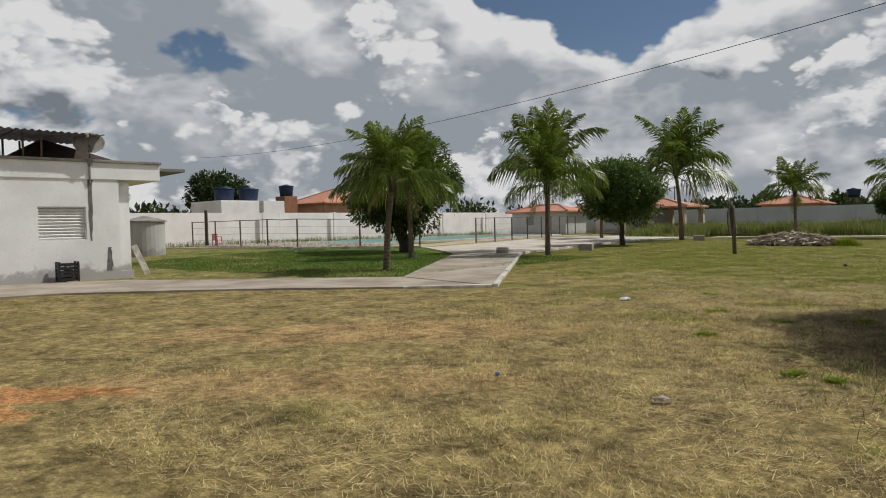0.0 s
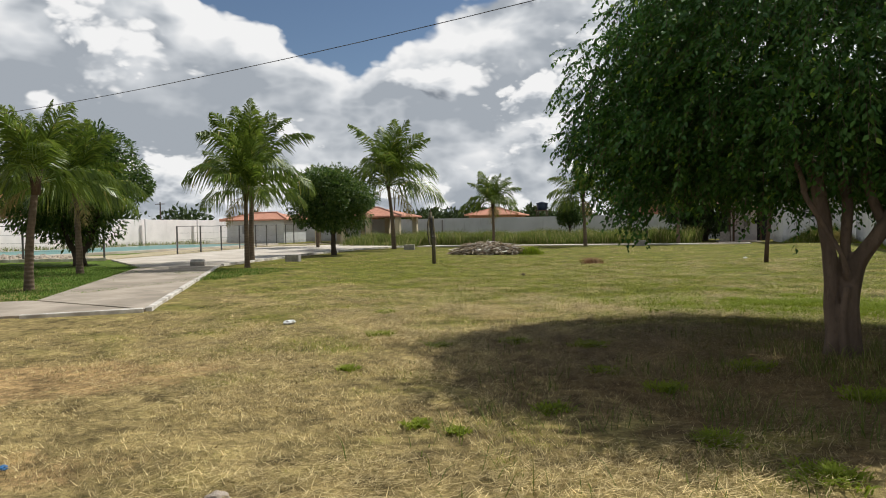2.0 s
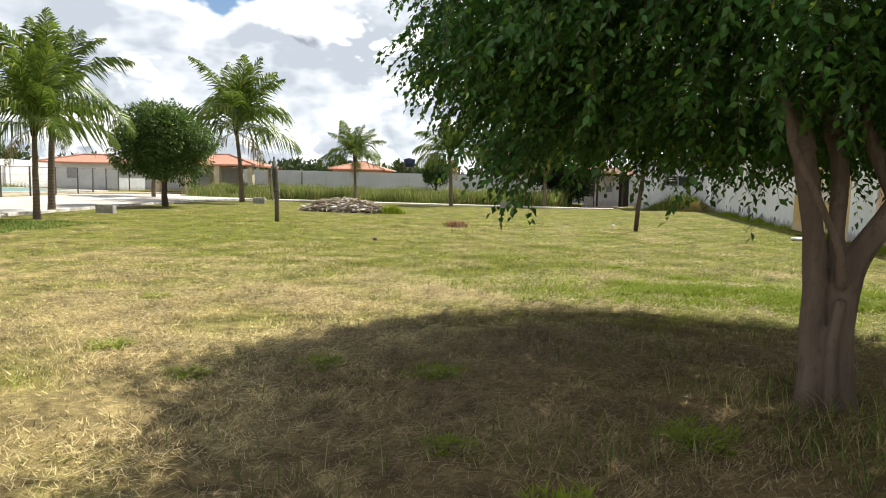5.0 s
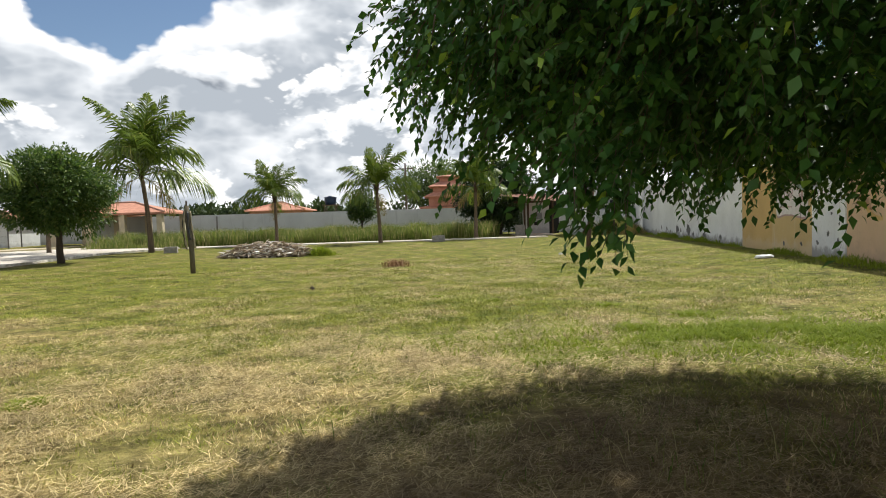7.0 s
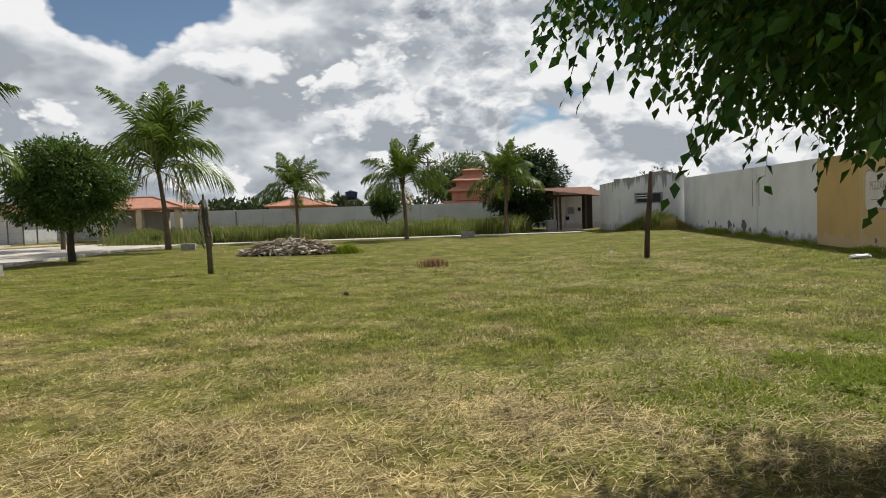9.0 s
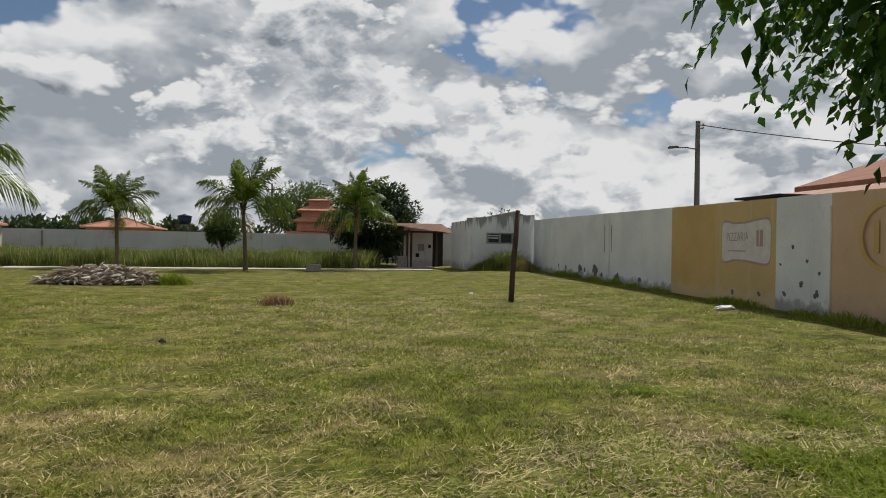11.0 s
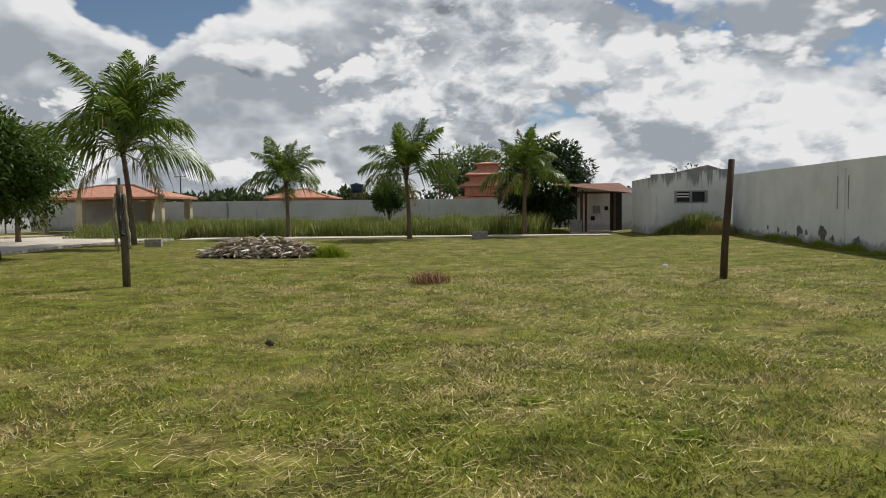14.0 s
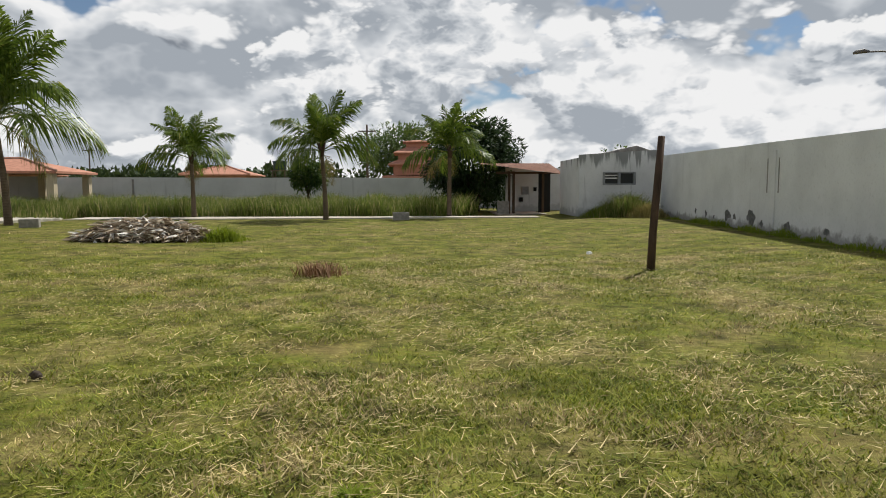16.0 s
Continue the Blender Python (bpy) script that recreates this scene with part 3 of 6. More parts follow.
def swimming_pool():
    t = thing("swimming_pool", pose(-36.5, 33, gh(-36.5, 33) + 0.05), "rectangular swimming pool with murky green water", "pool")
    bm = bmesh.new()
    for lo, hi in (((-5.6, -11.6, -0.2), (5.6, -11, 0.05)), ((-5.6, 11, -0.2), (5.6, 11.6, 0.05)), ((-5.6, -11, -0.2), (-5, 11, 0.05)), ((5, -11, -0.2), (5.6, 11, 0.05))):
        box(bm, lo, hi, 0.02)
    part("rim", bm, M_DECK, t)
    bm = bmesh.new()
    box(bm, (-5, -11, -0.05), (5, 11, 0.035))
    part("water", bm, M_WATER, t, "murky green water")


swimming_pool()


# ---- boundary walls ----
def wall_run(name, a, b, zt_a, zt_b, thick, material, label, zb=-0.2, coping=None):
    """A straight wall from a to b with a sloping top; its outer face lies to the right of a-b."""
    ax, ay = a
    bx, by = b
    length = math.hypot(bx - ax, by - ay)
    u = Vector(((bx - ax) / length, (by - ay) / length, 0))
    nrm = Vector((-u.y, u.x, 0))
    bm = bmesh.new()
    n = max(2, int(length / 2))
    rows = []
    for i in range(n + 1):
        t = i / n
        p = Vector((ax, ay, 0)) + u * length * t
        zt = zt_a + (zt_b - zt_a) * t + 0.012 * noise.noise((t * length, 3.1, 0))
        q = p + nrm * thick
        rows.append([bm.verts.new((p.x, p.y, zb)), bm.verts.new((p.x, p.y, zt)), bm.verts.new((q.x, q.y, zt)), bm.verts.new((q.x, q.y, zb))])
    for r, s in zip(rows, rows[1:]):
        for j in range(3):
            bm.faces.new((r[j], s[j], s[j + 1], r[j + 1]))
    bm.faces.new(rows[0])
    bm.faces.new(rows[-1])
    return tagged(part(name, bm, material), label, "wall", kind="structure")


def xe(y):
    return 9.45 + 0.093 * (y - 17.94)


def ze(y):
    return 2.68 + 0.0165 * (y - 18)


for i, (y0, y1, mt, lab) in enumerate((
        (23.46, 42.2, M_WHITE, "long whitewashed boundary wall with mould spots"),
        (20.75, 23.46, M_YELLOW, "ochre painted stretch of the boundary wall"),
        (17.94, 20.75, M_YELLOW2, "faded ochre stretch of wall with a painted sign"),
        (16.05, 17.94, M_WHITE, "whitewashed stretch of the boundary wall"),
        (12.4, 16.05, M_PEACH, "faded peach stretch of wall with a painted ring"),
        (-30, 12.4, M_WHITE, "whitewashed boundary wall behind the tree"))):
    wall_run("wall_east_%d" % (i + 1), (xe(y1), y1), (xe(y0), y0), ze(y1), ze(y0), 0.16, mt, lab)

wall_run("wall_north", (-44.3, 56.4), (9.3, 61.7), 2.36, 2.30, 0.16, M_GREYWALL, "long greyish rendered boundary wall")
wall_run("wall_west", (-44.0, -30), (-44.3, 56.4), 2.66, 2.62, 0.16, M_POOLWALL, "sunlit stained white wall behind the pool")
wall_run("wall_south", (12, -30), (-44, -30), 2.6, 2.6, 0.16, M_WHITE, "plain white boundary wall")


def pilasters():
    t = 0
    for x, y in ((-43.93, 22.5), (-43.95, 29.5), (-43.97, 36.5), (-44.0, 43.5), (-44.0, 50.5)):
        bm = bmesh.new()
        box(bm, (x - 0.02, y - 0.14, 0), (x + 0.10, y + 0.14, 2.66), 0.01)
        tagged(part("pilaster", bm, M_POOLWALL), "flat rendered pilaster on the stained white wall", "pilaster", "pilasters of the pool wall")
    for x in (-34.5, -29, -24, -20.9, -17):
        y = 56.4 + (x + 44.3) * 0.0989
        bm = bmesh.new()
        box(bm, (x - 0.07, y - 0.06, 0), (x + 0.07, y + 0.02, 2.3 if x != -20.9 else 2.2), 0.01)
        tagged(part("pilaster", bm, M_COPING if x == -20.9 else M_GREYWALL), "narrow stained pilaster on the greyish wall", "pilaster", "pilasters of the far wall")
    for y in (29.2, 16.15):
        bm = bmesh.new()
        box(bm, (xe(y) - 0.05, y - 0.11, 0), (xe(y) + 0.02, y + 0.11, ze(y) - 0.25), 0.01)
        tagged(part("pilaster", bm, M_WHITE), "narrow whitewashed pilaster on the boundary wall", "pilaster", "pilasters of the white wall")


pilasters()


def stain(y, z, r, host):
    """An irregular mould patch on the boundary wall."""
    bm = bmesh.new()
    ring = []
    for i in range(26):
        a = 2 * math.pi * i / 26
        q = r * (0.8 + 0.6 * noise.noise((math.cos(a) * 1.3 + y, math.sin(a) * 1.3, z)) + 0.3 * noise.noise((math.cos(a) * 4 + y, math.sin(a) * 4, z)))
        yy = y + q * math.cos(a) * 0.9
        ring.append(bm.verts.new((xe(yy) - 0.005, yy, z + q * math.sin(a) * 0.75)))
    f = bm.faces.new(ring)
    ex = bmesh.ops.extrude_face_region(bm, geom=[f])
    bmesh.ops.translate(bm, vec=(-0.002, 0, 0), verts=[v for v in ex["geom"] if isinstance(v, bmesh.types.BMVert)])
    part("mould_stain", bm, M_MOULD, host)


def mould_stains():
    """Dark irregular mould patches low on the long white wall."""
    host = bpy.data.objects["wall_east_1"]
    rnd = random.Random(9)
    for y, z, r in ((36.6, 0.55, 0.16), (35.3, 0.50, 0.20), (34.4, 0.42, 0.14), (33.0, 0.55, 0.32), (32.3, 0.50, 0.18), (30.9, 0.58, 0.36), (30.0, 0.40, 0.15), (28.2, 0.42, 0.2), (26.0, 0.38, 0.16)):
        stain(y, z, r, host)
    host4, host3 = bpy.data.objects["wall_east_4"], bpy.data.objects["wall_east_3"]
    for y, z, r, h in ((17.3, 1.55, 0.07, host4), (17.0, 0.75, 0.10, host4), (16.8, 1.25, 0.06, host4), (16.5, 0.55, 0.12, host4), (17.6, 0.5, 0.10, host4), (16.4, 1.0, 0.06, host4), (17.75, 1.15, 0.05, host4), (18.6, 0.42, 0.10, host3), (19.8, 0.38, 0.09, host3)):
        stain(y, z, r, h)
    for y in (29.7, 28.9):
        bm = bmesh.new()
        box(bm, (xe(y) - 0.008, y - 0.03, 1.35), (xe(y) - 0.003, y + 0.03, 2.35 + 0.1 * rnd.random()))
        part("drip_stain", bm, M_COPING, host)


def painted_sign():
    """Faded white sign painted on the ochre wall, with its lettering."""
    y0, y1, z0, z1 = 18.1, 20.4, 1.02, 2.34
    ym = (y0 + y1) / 2
    ang = math.atan2(0.093, 1.0)
    m = Matrix.Translation((xe(ym) - 0.006, ym, (z0 + z1) / 2)) @ Matrix.Rotation(-ang, 4, "Z") @ Matrix.Rotation(radians(-90), 4, "Z") @ Matrix.Rotation(radians(90), 4, "X")
    t = thing("painted_sign", m, "faded white sign with pale lettering painted on ochre wall", "sign")

    def blob(sx, sz, d):
        bm = bmesh.new()
        vs = []
        for i in range(64):
            a = 2 * math.pi * i / 64
            c, s = math.cos(a), math.sin(a)
            x = sx * math.copysign(abs(c) ** 0.35, c)
            z = sz * math.copysign(abs(s) ** 0.35, s) * (0.74 + 0.34 * abs(x / sx) ** 2 + 0.05 * math.sin(3.1 * x + 0.6))
            vs.append(bm.verts.new((x, z, d)))
        f = bm.faces.new(vs)
        ex = bmesh.ops.extrude_face_region(bm, geom=[f])
        bmesh.ops.translate(bm, vec=(0, 0, 0.002), verts=[v for v in ex["geom"] if isinstance(v, bmesh.types.BMVert)])
        return bm

    part("border", blob(1.12, 0.65, 0.0), M_SIGNMAUVE, t, "faded mauve border")
    part("panel", blob(1.115, 0.585, 0.003), M_SIGNWHITE, t)
    cu = bpy.data.curves.new("lettering", "FONT")
    cu.body = "PIZZARIA"
    cu.size = 0.27
    cu.extrude = 0.001
    tmp = bpy.data.objects.new("lettering", cu)
    scene.collection.objects.link(tmp)
    dg = bpy.context.evaluated_depsgraph_get()
    me = bpy.data.meshes.new_from_object(tmp.evaluated_get(dg))
    bpy.data.objects.remove(tmp)
    me.transform(Matrix.Translation((-0.88, 0.02, 0.0075)) @ Matrix.Diagonal((0.92, 1.15, 1, 1)))
    me.materials.clear()
    finish("lettering", me, M_SIGNMAUVE, t, "faded mauve capital letters")
    bm = bmesh.new()
    box(bm, (0.52, -0.12, 0.006), (0.62, 0.28, 0.0085))
    box(bm, (0.66, -0.12, 0.006), (0.80, 0.28, 0.0085))
    part("faded_mark", bm, M_SIGNMAUVE, t)
    bm = bmesh.new()
    box(bm, (-0.80, -0.25, 0.006), (0.05, -0.22, 0.0085))
    part("faded_line", bm, M_SIGNMAUVE, t)


mould_stains()
painted_sign()


def painted_ring():
    y = 14.55
    m = Matrix.Translation((xe(y) - 0.006, y, 1.75)) @ Matrix.Rotation(radians(-90), 4, "Z") @ Matrix.Rotation(radians(90), 4, "X")
    bm = bmesh.new()
    n = 40
    ri, ro = 0.56, 0.66
    a = [(bm.verts.new((ro * math.cos(2 * math.pi * i / n), ro * math.sin(2 * math.pi * i / n), 0.002)), bm.verts.new((ri * math.cos(2 * math.pi * i / n), ri * math.sin(2 * math.pi * i / n), 0.002))) for i in range(n)]
    for i in range(n):
        bm.faces.new((a[i][0], a[(i + 1) % n][0], a[(i + 1) % n][1], a[i][1]))
    box(bm, (-0.3, -0.3, 0), (-0.18, 0.3, 0.003))
    box(bm, (0.18, -0.3, 0), (0.3, 0.3, 0.003))
    ob = part("painted_ring", bm, M_YELLOW)
    ob.matrix_world = m
    tagged(ob, "faded ochre ring painted on the peach wall", "sign")


painted_ring()


# ---- washroom block and porch at the end of the field ----
def washroom():
    t = thing("washroom_building", pose(7.70, 42.4, 0), "small white flat-roofed washroom with mould-streaked walls", "building")
    w, d = 4.1, 4.6
    win = (1.17, 2.82, 1.66, 2.30)
    bm = bmesh.new()

    def top(x):
        return 3.14 + 0.26 * x / w

    def quad(x0, x1, z0, z1a, z1b):
        v = [bm.verts.new(p) for p in ((x0, 0, z0), (x1, 0, z0), (x1, 0, z1b), (x0, 0, z1a), (x0, 0.16, z0), (x1, 0.16, z0), (x1, 0.16, z1b), (x0, 0.16, z1a))]
        for f in ((0, 1, 2, 3), (5, 4, 7, 6), (0, 4, 5, 1), (3, 2, 6, 7), (0, 3, 7, 4), (1, 5, 6, 2)):
            bm.faces.new([v[i] for i in f])

    quad(0, win[0], -0.2, top(0), top(win[0]))
    quad(win[1], w, -0.2, top(win[1]), top(w))
    quad(win[0], win[1], -0.2, win[2], win[2])
    quad(win[0], win[1], win[3], top(win[0]), top(win[1]))
    bmesh.ops.remove_doubles(bm, verts=bm.verts, dist=0.001)
    part("front_wall", bm, M_BATHWALL, t)
    bm = bmesh.new()
    box(bm, (0, 0.16, -0.2), (0.16, d, 3.0), 0.01)
    part("side_wall", bm, M_BATHWALL, t)
    bm = bmesh.new()
    box(bm, (0.16, d - 0.16, -0.2), (w, d, 3.0), 0.01)
    part("back_wall", bm, M_BATHWALL, t)
    bm = bmesh.new()
    box(bm, (0.16, 0.16, 2.82), (w, d - 0.16, 2.95), 0.01)
    part("roof", bm, M_COPING, t)
    wf = bmesh.new()
    x0, x1, z0, z1 = win
    for lo, hi in (((x0, -0.03, z0), (x0 + 0.12, 0.12, z1)), ((x1 - 0.12, -0.03, z0), (x1, 0.12, z1)), ((x0 + 0.12, -0.03, z0), (x1 - 0.12, 0.12, z0 + 0.07)), ((x0 + 0.12, -0.03, z1 - 0.07), (x1 - 0.12, 0.12, z1)), (((x0 + x1) / 2 - 0.06, -0.02, z0 + 0.07), ((x0 + x1) / 2 + 0.06, 0.11, z1 - 0.07))):
        box(wf, lo, hi, 0.006)
    w1 = part("window", wf, M_FRAME, t, "weathered two-light window frame")
    bm = bmesh.new()
    box(bm, (x0 + 0.12, 0.10, z0 + 0.07), ((x0 + x1) / 2 - 0.06, 0.11, z1 - 0.07))
    part("pane", bm, M_GLASS, w1)
    bm = bmesh.new()
    box(bm, ((x0 + x1) / 2 + 0.06, 0.10, z0 + 0.07), (x1 - 0.12, 0.11, z1 - 0.07))
    part("pane", bm, M_GLASS, w1)
    bm = bmesh.new()
    box(bm, (x0 + 0.14, 0.04, z0 + 0.30), ((x0 + x1) / 2 - 0.08, 0.06, z0 + 0.36))
    box(bm, (x0 + 0.14, 0.04, z0 + 0.44), ((x0 + x1) / 2 - 0.08, 0.06, z0 + 0.50))
    part("louvre", bm, M_ALU, w1, "pale louvre slats")
    # small pitched roof piece seen above the parapet
    bm = bmesh.new()
    v = [bm.verts.new(p) for p in ((1.0, 1.2, 3.16), (4.6, 1.2, 3.20), (3.2, 1.2, 3.66), (1.0, 4.0, 3.16), (4.6, 4.0, 3.20), (3.2, 4.0, 3.66))]
    for f in ((0, 1, 2), (3, 5, 4), (0, 2, 5, 3), (1, 4, 5, 2), (0, 3, 4, 1)):
        bm.faces.new([v[i] for i in f])
    part("gable", bm, M_COPING, t, "low weathered gable")


washroom()


def tiled_slope(bm, x0, x1, y0, z0, y1, z1, pitch=0.2, amp=0.035, rows=10, fall=0.0):
    """Rolls of clay tiles running up the slope, stepped course by course."""
    n = int((x1 - x0) / pitch) * 6
    prev = None
    for j in range(rows + 1):
        t = j / rows
        for lift in ((0.0,) if j in (0, rows) else (0.025, 0.0)):
            row = []
            for i in range(n + 1):
                x = x0 + (x1 - x0) * i / n
                z = z0 - fall * (1 - t) * (x - x0) / (x1 - x0) + (z1 - z0) * t + amp * abs(math.sin(math.pi * (x - x0) / pitch)) + lift + 0.01 * noise.noise((x * 2, t * 9, 0))
                row.append(bm.verts.new((x, y0 + (y1 - y0) * t, z)))
            if prev:
                for i in range(n):
                    bm.faces.new((prev[i], prev[i + 1], row[i + 1], row[i]))
            prev = row


def porch():
    t = thing("porch", pose(4.2, 47.0, 0.02), "open porch with timber posts and a clay tile roof", "porch")
    bm = bmesh.new()
    tiled_slope(bm, -0.75, 3.7, 0.0, 2.80, 4.6, 3.02, fall=0.55)
    bmesh.ops.solidify(bm, geom=bm.faces[:], thickness=0.04)
    part("roof", bm, M_TILE_PALE, t)
    bm = bmesh.new()
    box(bm, (0, 0.9, 2.30), (3.7, 1.0, 2.43), 0.01)
    part("beam", bm, M_POST, t)
    for x, y in ((0.75, 0.9), (1.02, 1.0), (3.0, 2.6)):
        bm = bmesh.new()
        box(bm, (x - 0.07, y - 0.07, -0.1), (x + 0.07, y + 0.07, 2.45), 0.015)
        part("post", bm, M_POST, t)
    bm = bmesh.new()
    box(bm, (0, 0.1, -0.1), (3.45, 4.6, 0.04), 0.01)
    part("floor_slab", bm, M_CONCRETE, t)
    bm = bmesh.new()
    box(bm, (1.0, 4.6, -0.1), (8, 4.75, 2.75), 0.01)
    part("back_wall", bm, M_GREYWALL, t, "stained back wall of the porch")
    # added near-black panel: paints the deep shade at the porch's right end
    bm = bmesh.new()
    box(bm, (2.75, 2.6, -0.1), (3.45, 2.75, 2.42), 0.01)
    part("shade_panel", bm, M_DARK, t, "near-black panel standing for deep shade at the porch end")
    bm = bmesh.new()
    box(bm, (0.1, 0.8, -0.1), (0.75, 1.3, 0.75), 0.03)
    part("masonry_block", bm, M_BLOCK, t, "rough masonry block")
    for lo, hi, mt in (((2.0, 4.50, 1.1), (2.45, 4.59, 1.6), M_FRAME), ((2.75, 4.52, 1.3), (2.95, 4.59, 1.55), M_DARK), ((1.85, 4.50, 0.65), (2.1, 4.59, 0.92), M_DARK)):
        bm = bmesh.new()
        box(bm, lo, hi, 0.01)
        part("meter_box", bm, mt, t)


porch()


def hip_house(name, x, y, w, d, wall_h, roof_h, wall_mat, roof_mat, label, over=0.45, z=0.0, windows=()):
    t = thing(name, pose(x, y, z), label, "house")
    bm = bmesh.new()
    box(bm, (-w / 2, -d / 2, -0.3), (w / 2, d / 2, wall_h), 0.02)
    part("wall", bm, wall_mat, t)
    bm = bmesh.new()
    a, b = w / 2 + over, d / 2 + over
    r = max(0.2, a - b)
    lo = [bm.verts.new(p) for p in ((-a, -b, wall_h), (a, -b, wall_h), (a, b, wall_h), (-a, b, wall_h))]
    mid = [bm.verts.new((p.co.x, p.co.y, wall_h + 0.12)) for p in lo]
    hi = [bm.verts.new((-r, 0, wall_h + roof_h)), bm.verts.new((r, 0, wall_h + roof_h))]
    bm.faces.new(lo)
    for i in range(4):
        bm.faces.new((lo[i], lo[(i + 1) % 4], mid[(i + 1) % 4], mid[i]))
    bm.faces.new((mid[0], mid[1], hi[1], hi[0]))
    bm.faces.new((mid[1], mid[2], hi[1]))
    bm.faces.new((mid[2], mid[3], hi[0], hi[1]))
    bm.faces.new((mid[3], mid[0], hi[0]))
    rf = part("roof", bm, roof_mat, t)
    bm = bmesh.new()
    tube(bm, [(-r, 0, wall_h + roof_h + 0.02), (r, 0, wall_h + roof_h + 0.02)], [0.1, 0.1], 8)
    for (cx, cy), e in (((-a, -b), -r), ((a, -b), r)):
        tube(bm, [(cx, cy, wall_h + 0.14), (e, 0, wall_h + roof_h + 0.02)], [0.09, 0.09], 8)
    part("ridge_tile", bm, roof_mat, rf)
    for wx, wz, ww, wh in windows:
        bm = bmesh.new()
        box(bm, (wx - ww / 2, -d / 2 - 0.03, wz), (wx + ww / 2, -d / 2 + 0.02, wz + wh), 0.01)
        part("window", bm, M_FRAME, t)
    return t


# far houses beyond the wall
hip_house("house", -21.0, 81.5, 6.2, 6, 2.85, 1.1, M_SALMON, M_TILE, "low house with an orange clay tile roof")
hip_house("house", -48.0, 86, 12, 7, 3.0, 1.2, M_SALMON, M_TILE, "wide low house with a clay tile roof")


def red_house():
    t = hip_house("house", -0.6, 82, 6.0, 6, 2.6, 0.35, M_REDWALL, M_TILE, "tall red stepped house with tiled roofs", 0.5)
    for z0, z1, w in ((2.9, 4.0, 2.45), (4.4, 5.2, 1.95), (5.7, 6.4, 1.15)):
        bm = bmesh.new()
        box(bm, (-w, -w + 0.3, z0), (w, w + 0.3, z1), 0.02)
        part("upper_wall", bm, M_REDWALL, t)
    for z, w, inner, h in ((3.95, 3.0, 1.9, 0.62), (5.15, 2.45, 1.1, 0.72), (6.35, 1.5, 0.1, 0.34)):
        bm = bmesh.new()
        rings = [[bm.verts.new((sx * q, sy * q + 0.3, zz)) for sx, sy in ((-1, -1), (1, -1), (1, 1), (-1, 1))] for q, zz in ((w, z), (w, z + 0.1), (inner, z + h))]
        for r0, r1 in zip(rings, rings[1:]):
            for i in range(4):
                bm.faces.new((r0[i], r0[(i + 1) % 4], r1[(i + 1) % 4], r1[i]))
        bm.faces.new(rings[0])
        bm.faces.new(rings[2])
        part("upper_roof", bm, M_TILE, t)


red_house()


def pavilion():
    t = thing("pavilion", pose(-26.6, 53.2, 0.1), "open pavilion with cream columns and orange tile roof", "pavilion")
    bm = bmesh.new()
    a, b, h, r = 4.6, 2.6, 2.35, 1.2
    lo = [bm.verts.new(p) for p in ((-a, -b, h), (a, -b, h), (a, b, h), (-a, b, h))]
    mid = [bm.verts.new((p.co.x, p.co.y, h + 0.14)) for p in lo]
    hi = [bm.verts.new((-r, 0, h + 1.0)), bm.verts.new((r, 0, h + 1.0))]
    bm.faces.new(lo)
    for i in range(4):
        bm.faces.new((lo[i], lo[(i + 1) % 4], mid[(i + 1) % 4], mid[i]))
    bm.faces.new((mid[0], mid[1], hi[1], hi[0]))
    bm.faces.new((mid[1], mid[2], hi[1]))
    bm.faces.new((mid[2], mid[3], hi[0], hi[1]))
    bm.faces.new((mid[3], mid[0], hi[0]))
    rf = part("roof", bm, M_TILE, t)
    bm = bmesh.new()
    for (cx, cy), e in (((-a, -b), -r), ((a, -b), r)):
        tube(bm, [(cx, cy, h + 0.16), (e, 0, h + 1.02)], [0.08, 0.08], 8)
    tube(bm, [(-r, 0, h + 1.02), (r, 0, h + 1.02)], [0.08, 0.08], 8)
    part("ridge_tile", bm, M_TILE_PALE, rf)
    for x in (-4.1, -1.4, 1.2, 4.1):
        for y in (-2.2, 2.1):
            bm = bmesh.new()
            box(bm, (x - 0.22, y - 0.22, -0.2), (x + 0.22, y + 0.22, h), 0.02)
            part("column", bm, M_CREAM, t)
    bm = bmesh.new()
    box(bm, (-3.85, 1.95, -0.2), (1.0, 2.1, h - 0.1), 0.01)
    part("back_wall", bm, M_GREYWALL, t)


pavilion()
hip_house("changing_hut", -37.5, 52.8, 6.5, 4.0, 2.25, 0.8, M_GREYWALL, M_TILE, "small poolside hut with an orange tile roof", 0.5, 0.15, ((-1, 1.0, 0.9, 0.9),))


